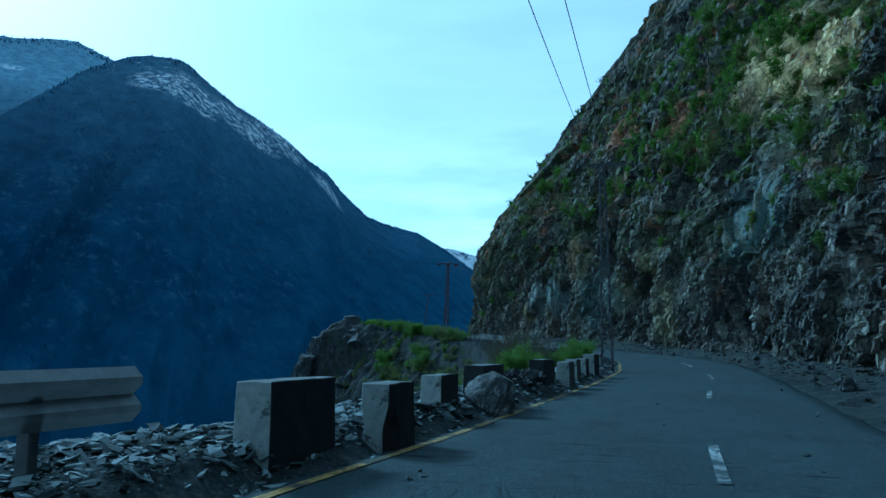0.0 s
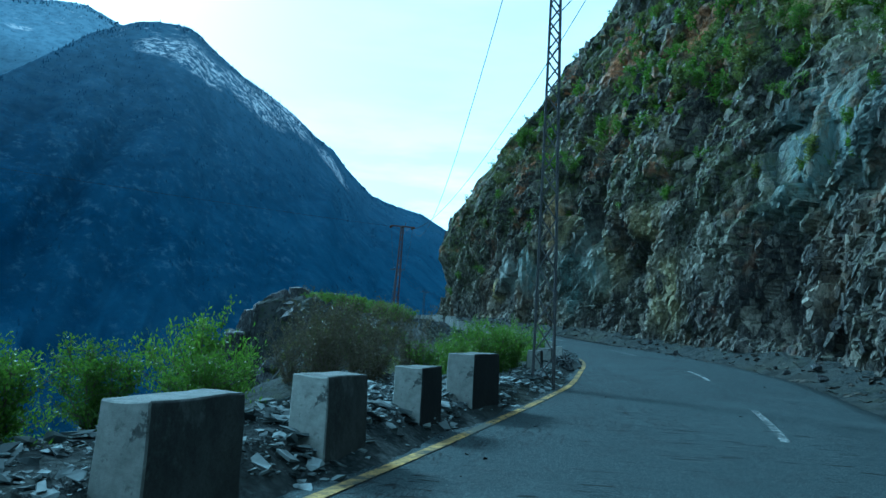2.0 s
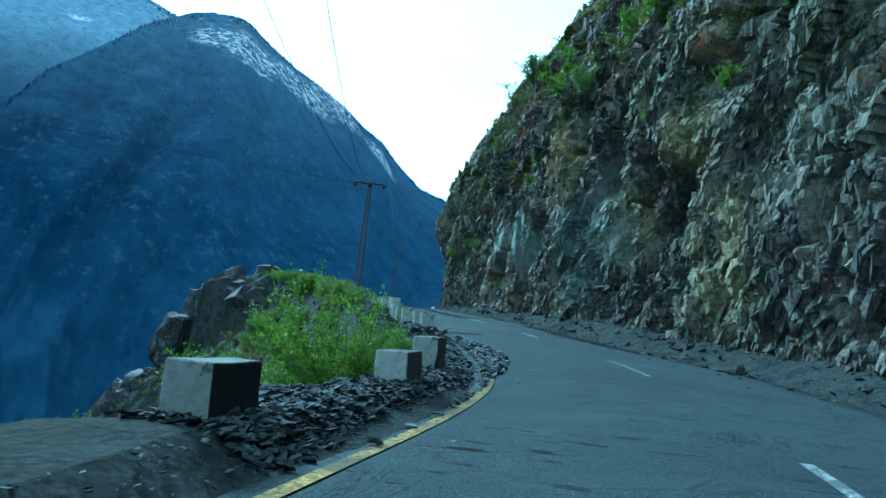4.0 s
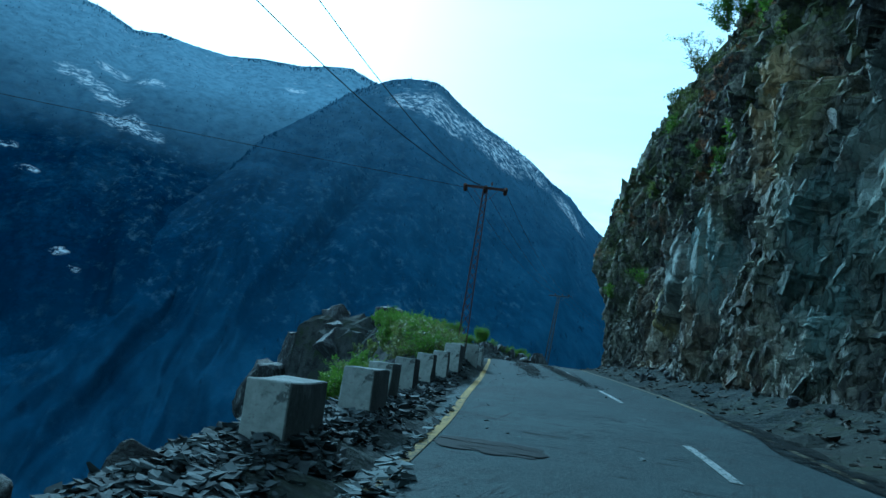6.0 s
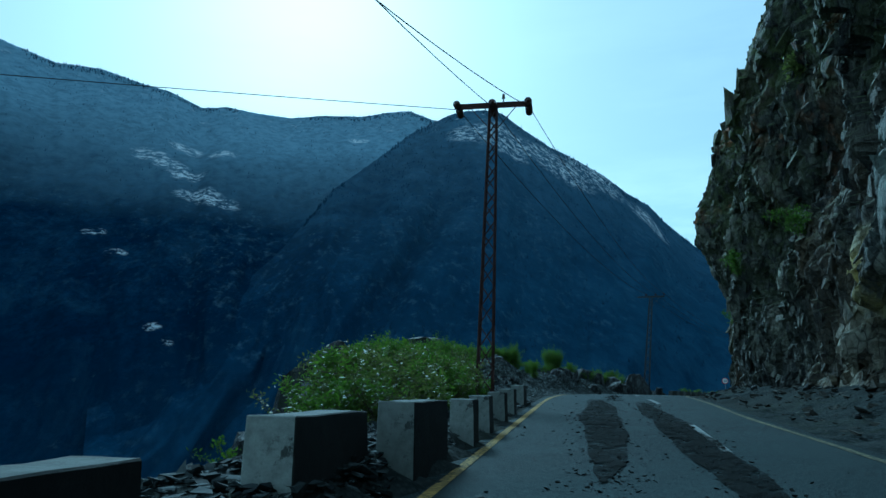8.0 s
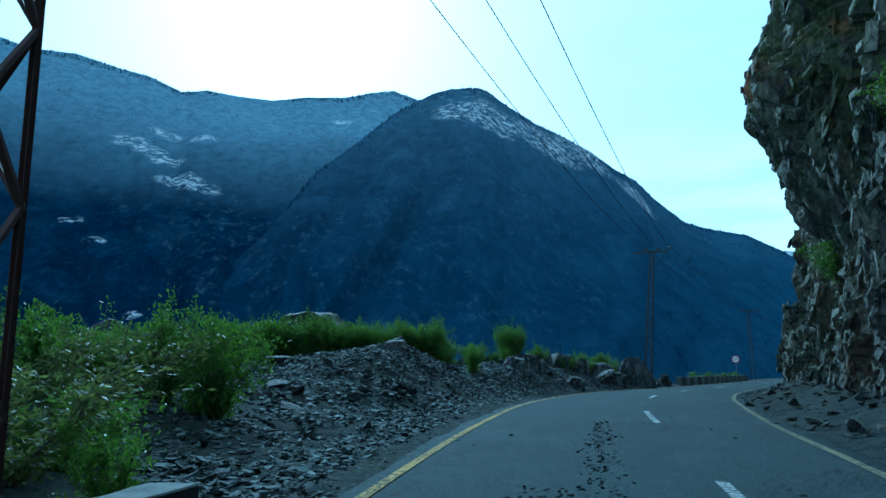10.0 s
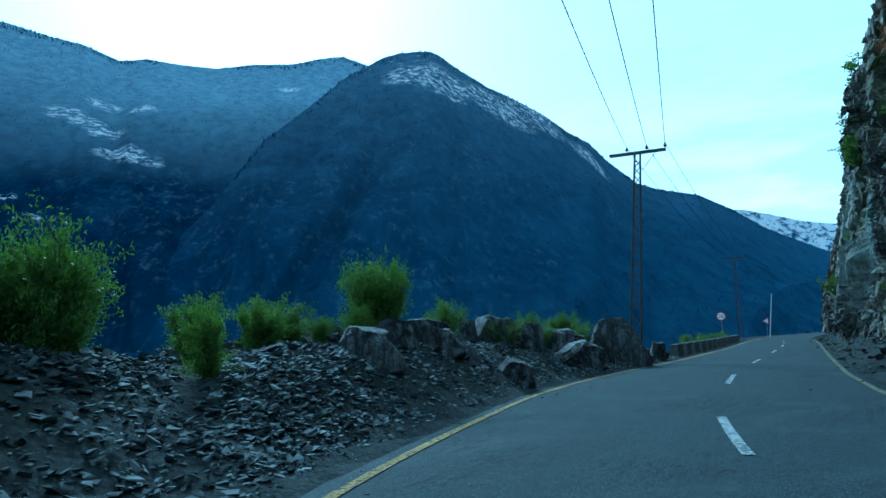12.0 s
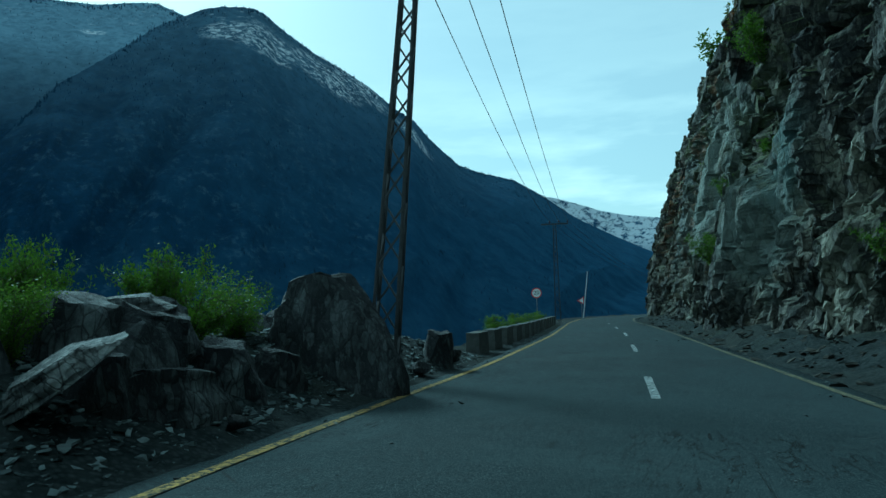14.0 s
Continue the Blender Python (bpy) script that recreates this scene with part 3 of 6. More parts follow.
LEFT_X = [-6.2, -3.3, -2.5, -1.9, -0.8, 0.0, 0.75, 1.55, 2.35, 2.85, 2.75, 2.25, 1.1, -0.33, -2.15, -3.45, -5.65, -8.9, -11.9, -16.2, -18.1, -20.0, -21.7, -23.8, -24.55, -24.9, -25.2, -26.0, -26.5, -27.6, -29.4, -30.4, -30.2, -27, 10]
MID_Y = [-40, 3, 9.5, 18.8, 28.2, 33.5, 41, 47, 53, 61.3, 68.6, 72, 84, 98, 101, 108.5, 112.6, 118.9, 122.5, 130, 137, 150, 160, 176, 190, 205, 222, 300]
MID_X = [-3.0, 0.8, 1.7, 3.35, 5.2, 5.9, 6.3, 5.8, 4.5, 1.55, -1.45, -2.95, -8.3, -14.6, -15.95, -18.5, -19.6, -20.55, -21.05, -21.6, -22.15, -23.3, -24.5, -26.6, -27.5, -27.2, -24, 13.5]
RIGHT_Y = [-40, 0, 11.7, 22.7, 27.7, 35.9, 41, 46, 52.2, 57, 62, 67.5, 72.8, 79, 84, 89, 97.8, 101.6, 108.5, 115, 121, 128.4, 136, 143, 150, 160, 176, 190, 205, 222, 300]
RIGHT_X = [0.6, 2.9, 4.6, 6.5, 7.5, 8.7, 9.1, 8.8, 7.6, 5.6, 3.4, 1.3, -0.9, -3.9, -6.5, -8.6, -12.1, -13.4, -15.5, -17.0, -17.9, -18.7, -19.5, -20.2, -20.9, -22.0, -24.0, -24.8, -24.4, -21, 17]
FOOT_Y = [-60, 0, 12, 23, 30, 37, 43, 48.5, 55, 60.5, 66.5, 71, 77.7, 83, 89, 95, 99.5, 105, 110, 117, 124, 131, 144, 150, 156, 164, 176, 190, 205, 222, 262]
FOOT_X = [1.0, 6.2, 7.8, 9.5, 10.7, 11.4, 11.0, 9.7, 8.0, 6.4, 4.4, 2.2, -0.8, -3.2, -5.8, -8.3, -10.8, -12.4, -13.9, -15.6, -16.6, -17.3, -19.2, -19.9, -20.4, -21.2, -22.8, -23.6, -23, -19, 6]
ROAD_Y = [-40, 0, 12, 20, 30, 36, 44, 50, 57, 62, 67, 72, 78, 83, 89, 95, 102, 110, 117, 130, 150, 180, 220, 300]
ROAD_Z = [-1.4, -1.29, -1.19, -1.1, -1.0, -0.9, -0.63, -0.38, -0.07, 0.23, 0.51, 0.75, 1.06, 1.33, 1.57, 1.7, 1.78, 1.78, 1.72, 1.62, 1.5, 1.3, 1.0, 0.5]


def smooth_line(ys, xs):
    """A smooth curve through the given places, as a function of y."""
    fy = np.arange(-40, 300.01, 0.5)
    fx = np.interp(fy, ys, xs)
    k = np.hanning(13)
    k = k / k.sum()
    fx = np.convolve(np.pad(fx, 6, "edge"), k, "valid")
    return lambda y: np.interp(y, fy, fx)


left_x, mid_x = smooth_line(LEFT_Y, LEFT_X), smooth_line(MID_Y, MID_X)
right_x, foot_x, road_z = smooth_line(RIGHT_Y, RIGHT_X), smooth_line(FOOT_Y, FOOT_X), smooth_line(ROAD_Y, ROAD_Z)


def slant(y):
    """How much shorter the way across the road is than the way along x."""
    d = (mid_x(y + 2) - mid_x(y - 2)) / 4
    return 1 / np.sqrt(1 + d * d)


def segment_distance(x, y, ax, ay, bx, by):
    dx, dy = bx - ax, by - ay
    t = np.clip(((x - ax) * dx + (y - ay) * dy) / (dx * dx + dy * dy), 0, 1)
    return np.hypot(x - ax - t * dx, y - ay - t * dy), t


def ground_z(x, y, rough=True):
    """Height of the ground: the road's bench, verges, the spur, the drop to the valley, and the hill behind the cliff."""
    x, y = np.asarray(x, float), np.asarray(y, float)
    yy = np.clip(y, -40, 300)
    z0 = road_z(yy)
    c = slant(yy)
    u = (left_x(yy) - x) * c                      # metres to the left of the yellow line
    e = (x - foot_x(yy)) * c                      # metres behind the cliff's foot
    rise = np.interp(yy, [0, 5, 30, 36, 42, 49, 54, 57, 60, 63, 68, 70.5, 76, 84, 92, 105, 109, 116, 122, 132, 138, 160], [0.35, 0.35, 0.35, 0.25, 0.3, 0.1, 0.1, 0.36, 0.26, 0.14, 0.14, 0.42, 0.4, 0.14, 0.1, 0.55, 1.3, 1.35, 0.95, 0.95, 0.15, 0.1])
    wide = np.interp(yy, [0, 14, 16, 34, 38, 42, 47, 52, 55, 60, 67, 71, 86, 92, 106, 130, 137, 160], [2.6, 2.3, 2.0, 2.4, 2.1, 1.45, 1.45, 1.35, 1.35, 1.25, 1.35, 1.8, 2.2, 5.0, 6.5, 5.0, 2.3, 2.5])
    z = z0 - 0.03 + rise * step(u, 0.2, 0.75 + 1.8 * step(y, 88, 98)) * (1 - 0.5 * step(u, wide - 0.4, wide + 1))
    drop = np.maximum(u - wide, 0)
    fall = drop * 1.05 + np.minimum(drop, 3) * 0.25
    if rough:
        fall = fall + np.minimum(drop, 6) / 6 * fractal(x * 0.35, y * 0.35, 3) * 2.2
    z = z - fall
    z = np.where(u > 1.0, np.maximum(z, -0.75 - 0.5 * np.maximum(np.hypot(x + 2.3, (y - 32.2) * 0.8) - 1.2, 0)), z)      # a knoll behind the parapet
    # the spur with its gravel hump and rocky end
    d, t = segment_distance(x, y, -19.5, 94.0, -33.0, 103.0)
    top = 1.9 + 0.7 * step(t, 0.0, 0.4) + 0.1 * step(t, 0.5, 1.0)
    if rough:
        top = top + 0.4 * fractal(x * 0.25, y * 0.25, 17) + 0.12 * fractal(x * 1.3, y * 1.3, 19)
    outer = step(-0.555 * (x + 19.5) - 0.832 * (y - 94.0), -0.5, 2.0)      # the valley side
    spur = top - np.maximum(d - 2.6, 0) * (np.where(y > 101, 0.35, 0.55) * (1 - outer) + 1.7 * outer) - np.maximum(d - 8.5, 0) * 0.9
    hump = 3.75 - 0.16 * np.hypot((x + 23.8) * 0.9, y - 102.0)
    spur = np.maximum(spur, np.where(hump > 2.0, hump, -999))
    d2, t2 = segment_distance(x, y, -8.0, 76.0, -24.0, 96.0)
    spur2 = 1.3 + 1.2 * t2 - np.maximum(d2 - 2.4, 0) * 1.5
    d3, t3 = segment_distance(x, y, -27.0, 104.0, -29.0, 126.0)
    spur3 = 2.6 - 0.6 * t3 - np.maximum(d3 - 2.2, 0) * 0.8
    out = step(u, 0.3, 5.0 - 0.9 * step(y, 95, 101))
    z = np.where(u > 0.3, np.maximum(z, (z0 - 0.03) * (1 - out) + np.maximum(np.maximum(spur, spur2), spur3) * out), z)
    if rough:
        crag = step(u, 3.5, 7.0) * np.maximum(step(d, 2.5, 6.0), 0.8 * outer * step(d, 0.8, 2.4)) * (x > -60) * step(y, 40, 70) * (1 - step(y, 112, 125))
        z = z + crag * (1.5 * facets(x, y, 3.0, 37) + 0.9 * facets(x, y, 1.3, 39) + 0.3)
    floor = -330 + 6 * fractal(x * 0.01, y * 0.01, 5)
    z = np.maximum(z, floor)
    # the right verge, and the hill behind the cliff
    gap = np.maximum((foot_x(yy) - right_x(yy)) * c, 0.5)
    r = (x - right_x(yy)) * c
    z = np.where(r > 0, z0 - 0.03 + 0.5 * step(r / gap, 0.25, 1.2), z)
    hill = np.clip((e - 4.5) * 0.85, 0, 24) + np.clip((e - 34) * 1.6, 0, 22) + np.clip((e - 60) * 0.5, 0, 120)
    z = np.where(e > 4.5, z0 + 0.4 + hill, z)
    if rough:
        near = np.clip(u - 0.5, 0, 1.5) / 1.5 * (u < 60)
        z = z + near * (0.16 * fractal(x * 1.1, y * 1.1, 23) + 0.05 * facets(x, y, 0.5, 31))
        z = z + (r > 0.3) * (e < 3) * 0.2 * (fractal(x * 1.3, y * 1.3, 29) + 0.2)
    return z


def spaced(spots):
    """Lines of a grid: pairs of place and spacing."""
    out = [spots[0][0]]
    while out[-1] < spots[-1][0]:
        out.append(out[-1] + np.interp(out[-1], [s[0] for s in spots], [s[1] for s in spots]))
    return np.array(out)


gx = spaced([(-4200, 700), (-600, 80), (-160, 12), (-60, 2.0), (-38, 0.5), (12, 0.5), (30, 3), (120, 20), (900, 200), (4200, 700)])
gy = spaced([(-4200, 700), (-500, 80), (-80, 9), (-10, 1.0), (4, 0.5), (140, 0.5), (190, 1.5), (300, 12), (900, 100), (4200, 700)])
GX, GY = np.meshgrid(gx, gy)
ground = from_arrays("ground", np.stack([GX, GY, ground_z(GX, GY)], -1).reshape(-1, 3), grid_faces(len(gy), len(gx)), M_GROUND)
tagged(ground, "grey gravelly earth verge falling into the valley", "ground", kind="structure")

# ---------------------------------------------------------------- the road
ry = np.concatenate([np.arange(-40, 180, 0.5), np.arange(180, 300, 2.0)])


def road_point(y, k, lift=0.0):
    """A place on the road, k from 0 at its left edge to 1 at its right edge."""
    y = np.asarray(y, float)
    ragged = 0.2 * fractal(y * 0.9, y * 0 + 3.3, 41)
    a, b = left_x(y) - 0.35 + ragged, right_x(y) + 0.12 * fractal(y * 0.8, y * 0 + 9.3, 43)
    x = a + (b - a) * k
    return np.stack([x, y, road_z(y) + 0.01 + 0.05 * (1 - (2 * k - 1) ** 2) + lift], -1)


ks = np.linspace(0, 1, 15)
top_rows = np.stack([road_point(ry, k) for k in ks], 1)
side_l, side_r = top_rows[:, :1].copy(), top_rows[:, -1:].copy()
side_l[..., 2] -= 0.15
side_r[..., 2] -= 0.15
side_l[..., 0] -= 0.06
side_r[..., 0] += 0.06
road_rows = np.concatenate([side_l, top_rows, side_r], 1)
road = from_arrays("road", road_rows.reshape(-1, 3), grid_faces(len(ry), len(ks) + 2), M_ASPHALT, True)
tagged(road, "worn grey asphalt road, cracked, curving along the cliff", "road", kind="structure")


def on_road(x, y, lift):
    k = np.clip((x - left_x(y) + 0.35) / (right_x(y) - left_x(y) + 0.35), 0, 1)
    return road_z(y) + 0.01 + 0.05 * (1 - (2 * k - 1) ** 2) + lift


def strip(name, xs, ys, width, lift, material):
    """A painted strip along the road."""
    rows = []
    for k in (-0.5, 0.5):
        px = xs + k * width / slant(ys)
        rows.append(np.stack([px, ys, on_road(px, ys, lift)], -1))
    return from_arrays(name, np.stack(rows, 1).reshape(-1, 3), grid_faces(len(ys), 2), material)


ly = np.arange(-20, 200, 0.5)
yellow = strip("edge_line", left_x(ly), ly, 0.14, 0.010, M_YELLOW)
tagged(yellow, "worn yellow edge line painted on the asphalt", "road marking", kind="structure")
ly = np.arange(58, 200, 0.5)
yellow2 = strip("edge_line", right_x(ly) - 0.35, ly, 0.12, 0.010, M_YELLOW_FAINT)
tagged(yellow2, "worn yellow edge line on the cliff side", "road marking", kind="structure")
for y0, y1 in ((6.9, 9.5), (17.4, 20.4), (27.4, 31.5), (39, 42.5), (50, 53.4), (60.3, 62.6), (68.5, 72.0), (78.5, 82), (88.5, 92), (98.0, 101.0),
               (108.1, 111.1), (117.4, 120.7), (127.2, 130.2), (137, 140.5), (147, 150.5), (157, 160), (167, 170)):
    ly = np.linspace(y0, y1, 8)
    tagged(strip("lane_dash", mid_x(ly), ly, 0.12, 0.010, M_WHITE), "worn white centre line dash", "road marking", "centre line dashes", "structure")

# ---------------------------------------------------------------- the cliff
cy = np.concatenate([np.arange(-55, 18, 0.7), np.arange(18, 46, 0.16), np.arange(46, 104, 0.1), np.arange(104, 140, 0.13), np.arange(140, 190, 0.28), np.arange(190, 262, 1.2)])
ch = np.concatenate([np.arange(-1.0, 9, 0.1), np.arange(9, 15, 0.14), np.arange(15, 25, 0.22), np.arange(25, 47, 0.45)])
LEAN_H = [-1, 0, 4, 8, 12, 15, 20, 30, 47]
LEANS = ((-60, [-0.4, 0, 1.2, 2.6, 4.3, 5.6, 8, 15, 30]),
         (46, [-0.4, 0, 0.8, 1.8, 3.7, 4.9, 7.0, 14, 29]),
         (54, [-0.2, 0, 0.5, 1.1, 2.1, 2.9, 5.0, 10.8, 23]),
         (62, [-0.2, 0, 0.3, 0.5, 0.8, 1.5, 4.0, 8.6, 19]),
         (72, [-0.2, 0, 0.3, 0.6, 0.9, 1.6, 3.8, 8.2, 18]),
         (85, [-0.2, 0, 0.35, 0.75, 1.15, 1.9, 4.4, 9.8, 20]),
         (97, [-0.2, 0, 0.15, 0.25, 0.55, 1.6, 4.8, 11.6, 24]),
         (106, [-0.1, 0, 0.2, -1.1, 0.3, 1.7, 5.4, 13, 25]),
         (113, [-0.1, 0, 0.9, 0.8, 0.5, 1.4, 5, 13.5, 25]),
         (122, [-0.2, 0, 0.8, 1.5, 1.9, 2.7, 5.2, 12, 24]),
         (136, [-0.2, 0, 0.6, 1.2, 1.7, 2.6, 5.2, 12, 25]),
         (150, [-0.2, 0, 0.7, 1.5, 2.0, 2.6, 4.6, 12, 26]),
         (178, [-0.2, 0, 0.8, 2.2, 3.2, 4.2, 6.7, 13.5, 27]),
         (262, [-0.2, 0, 0.6, 1.2, 1.9, 2.8, 5, 11, 25]))
# hollows under overhangs: along the road, height, half length, half height, depth
HOLLOWS = ((64.5, 5.6, 2.6, 1.7, 1.5), (60.0, 9.0, 2.0, 1.0, 0.9), (73.7, 9.2, 0.8, 0.5, 1.1), (74.3, 11.8, 1.5, 0.8, 0.9), (52.5, 12.0, 1.3, 2.2, 1.0), (56.5, 6.0, 1.6, 1.2, 0.8),
           (138.4, 4.3, 1.5, 1.3, 1.3), (91.1, 6.4, 1.7, 1.6, 1.0), (136.2, 3.8, 2.4, 0.7, 1.0), (137.8, 1.4, 1.2, 0.8, 0.7), (130.5, 6.5, 1.8, 0.7, 0.8), (94.0, 6.0, 1.6, 0.8, 0.7), (101.0, 9.0, 1.3, 1.0, 0.8), (84.0, 3.4, 1.0, 0.7, 0.6), (44.0, 7.5, 1.6, 1.2, 0.9), (36.0, 5.0, 1.4, 1.4, 0.8))

# massive stretches with few cracks: along the road, height, half length, half height
MASSIVE = ((85.0, 4.6, 1.6, 2.0), (79.3, 5.4, 1.5, 1.5), (77.8, 3.6, 1.0, 1.3), (69.6, 6.4, 1.3, 1.7), (68.3, 4.0, 1.2, 1.2), (154.3, 7.0, 4.5, 3.4), (149.5, 8.6, 2.4, 2.4), (142.8, 3.9, 2.2, 1.8), (141.6, 6.4, 1.6, 1.6), (48.0, 9.6, 3.0, 2.8), (134.5, 6.0, 1.4, 1.6))


def massive(y, h):
    m = 0.0
    for my, mh, ly_, lh in MASSIVE:
        m = np.maximum(m, np.exp(-(((y - my + 0.45 * (h - mh)) / ly_) ** 2 + ((h - mh) / lh) ** 2) ** 2))
    return m


def cliff_back(y, h):
    """How far the face stands back from its foot at the height h above the road."""
    table = np.array([np.interp(h, LEAN_H, row) for _, row in LEANS])
    stations = np.array([s for s, _ in LEANS], float)
    k = np.clip(np.searchsorted(stations, y) - 1, 0, len(stations) - 2)
    f = (y - stations[k]) / (stations[k + 1] - stations[k])
    f = f * f * (3 - 2 * f)
    return table[k] * (1 - f)[:, None] + table[k + 1] * f[:, None]


def cliff_place(cy, ch):
    """Points of the rock face, rows along the road and columns upwards."""
    fx, fz = foot_x(cy), road_z(np.clip(cy, -40, 300))
    tx = (foot_x(cy + 2.5) - foot_x(cy - 2.5)) / 5
    inv = 1 / np.sqrt(1 + tx * tx)
    nx, ny = -inv, tx * inv                      # towards the road
    along = np.concatenate([[0], np.cumsum(np.hypot(np.diff(cy), np.diff(fx)))])
    S, H = np.meshgrid(along, ch, indexing="ij")
    back = cliff_back(cy, ch)
    ca, sa = math.cos(0.5), math.sin(0.5)
    P_, Q_ = S * ca + H * sa, -S * sa + H * ca    # plates lean
    warp = 0.8 * fractal(S * 0.2, H * 0.2, 61)
    broken = np.clip(0.95 + 1.0 * fractal(S * 0.09, H * 0.09, 65, 3), 0.6, 1.3)      # some stretches are massive, others shattered
    calm = 1 - 0.8 * massive(cy[:, None], H)
    broken = broken * calm
    jog = 0.25 * fractal(S * 0.9, H * 0.9, 67, 3)
    big, gap_big = shards(P_ + warp + jog, Q_ * 0.5 + warp, 2.7, 81, 1.8)
    mid, gap_mid = shards(P_ + 0.4 * warp + jog, Q_ * 0.5, 1.25, 91, 2.6)
    low, gap_low = shards(P_ + jog, Q_ * 0.6, 0.62, 101, 2.8)
    bit, _ = shards(P_, Q_ * 0.7, 0.32, 103, 2.8)
    post, gap_post = shards(S - 0.15 * H + warp, H * 0.4, 1.9, 131, 1.6)
    out = 1.6 * facets(P_ + warp, Q_ * 0.5, 5.2, 71) + 0.85 * big + 0.5 * post
    out = out + broken * (0.5 * mid + 0.3 * low + 0.15 * bit)
    out = out - 0.35 * np.exp(-gap_big / 0.07) - 0.2 * np.exp(-gap_post / 0.07) - broken * (0.2 * np.exp(-gap_mid / 0.1) + 0.1 * np.exp(-gap_low / 0.14))
    out = out + 1.0 * fractal(S * 0.11, H * 0.11, 111, 4)
    for hy, hh, ly_, lh, deep in HOLLOWS:
        q = ((cy[:, None] - hy + 0.5 * (H - hh)) / ly_) ** 2 + ((H - hh) / lh) ** 2
        out = out - deep * np.exp(-q ** 1.5) * (1 + 0.5 * fractal(S * 0.8, H * 0.8, 115, 3))
    out = np.where(out > 0, 1.5 * np.tanh(out / 1.5), out)
    out = out * (1 - 0.35 * np.exp(-((cy - 105) / 5) ** 2))[:, None]
    ledge = np.clip(H / 1.2, 0.15, 1)
    out = out * ledge * (0.75 + 0.25 * step(H, 2, 10))
    off = out - back
    x = fx[:, None] + nx[:, None] * off
    y = cy[:, None] + ny[:, None] * off
    z = fz[:, None] + H
    return np.stack([x, y, z], -1)


face = cliff_place(cy, ch)
cliff = from_arrays("cliff", face.reshape(-1, 3), grid_faces(len(cy), len(ch))[:, ::-1], M_CLIFF)
tagged(cliff, "steep grey fractured rock cliff with tan patches beside the road", "cliff", kind="structure")


def cliff_plates(name, n, y0, y1, h0, h1, small, large, seed, label):
    """Angular plates of rock that stick out of the face, leaning as its joints do."""
    rng = np.random.default_rng(seed)
    i = np.searchsorted(cy, rng.uniform(y0, y1, n)).clip(2, len(cy) - 3)
    j = np.searchsorted(ch, h0 + (h1 - h0) * rng.random(n) ** 1.25).clip(2, len(ch) - 3)
    whole = fractal(cy[i] * 0.16, ch[j] * 0.2, seed + 7, 3) > 0.16          # massive stretches carry few plates
    keep = (~whole | (rng.random(n) < 0.25)) & (massive(cy[i], ch[j]) < 0.35 + 0.5 * rng.random(n) ** 3)
    i, j = i[keep], j[keep]
    n = len(i)
    place = face[i, j]
    t = foot_x(cy[i] + 2.5) - foot_x(cy[i] - 2.5)
    along = np.stack([t / 5, np.ones(n), np.zeros(n)], -1)
    along /= np.linalg.norm(along, axis=1)[:, None]
    out = np.stack([-along[:, 1], along[:, 0], np.zeros(n)], -1)
    lean = 0.5 + rng.normal(0, 0.3, n)
    up = np.array([0, 0, 1.0])
    a = -np.sin(lean)[:, None] * along + np.cos(lean)[:, None] * up
    b = np.cos(lean)[:, None] * along + np.sin(lean)[:, None] * up
    roll = rng.normal(0, 0.38, n)
    b, c = np.cos(roll)[:, None] * b + np.sin(roll)[:, None] * out, np.cos(roll)[:, None] * out - np.sin(roll)[:, None] * b
    nod = rng.normal(0.08, 0.22, n)
    a, c = np.cos(nod)[:, None] * a - np.sin(nod)[:, None] * c, np.cos(nod)[:, None] * c + np.sin(nod)[:, None] * a
    size = small + (large - small) * rng.random(n) ** 2.6
    corner = np.array([(p, q, r) for p in (-1, 1) for q in (-1, 1) for r in (-1, 1)], float) * 0.5
    v = corner[None] * (1 + rng.uniform(-0.7, 0.25, (n, 8, 3)))
    v = v * np.stack([size, size * rng.uniform(0.3, 0.8, n), size * rng.uniform(0.18, 0.5, n)], -1)[:, None]
    p = place[:, None] + v[..., :1] * a[:, None] + v[..., 1:2] * b[:, None] + v[..., 2:] * c[:, None]
    f = np.array([(0, 1, 3, 2), (4, 6, 7, 5), (0, 4, 5, 1), (2, 3, 7, 6), (0, 2, 6, 4), (1, 5, 7, 3)])
    ob = from_arrays(name, p.reshape(-1, 3), (f[None] + 8 * np.arange(n)[:, None, None]).reshape(-1, 4), M_CLIFF)
    return tagged(ob, label, "rock", kind="stuff")


plates = "angular grey and olive plates of fractured rock on the cliff face"
cliff_plates("rock_plates", 11000, 14, 46, -0.2, 22, 0.18, 0.75, 501, plates)
cliff_plates("rock_plates", 30000, 46, 104, -0.2, 20, 0.12, 0.62, 502, plates)
cliff_plates("rock_plates", 5000, 46, 112, 12, 34, 0.25, 1.2, 503, plates)
cliff_plates("rock_plates", 9000, 104, 150, -0.2, 17, 0.12, 0.6, 504, plates)
cliff_plates("rock_plates", 3000, 146, 195, -0.2, 20, 0.2, 1.1, 505, plates)



def cliff_at(y, h):
    """A place on the rock face, and the way out of it."""
    i = int(np.argmin(np.abs(cy - y)))
    j = int(np.argmin(np.abs(ch - h)))
    i, j = min(max(i, 2), len(cy) - 3), min(max(j, 2), len(ch) - 3)
    a = face[i + 2, j] - face[i - 2, j]
    b = face[i, j + 2] - face[i, j - 2]
    n = np.cross(b, a)
    return Vector(face[i, j]), Vector(n / np.linalg.norm(n))


# ---------------------------------------------------------------- the mountains across the valley


RIDGES = {}


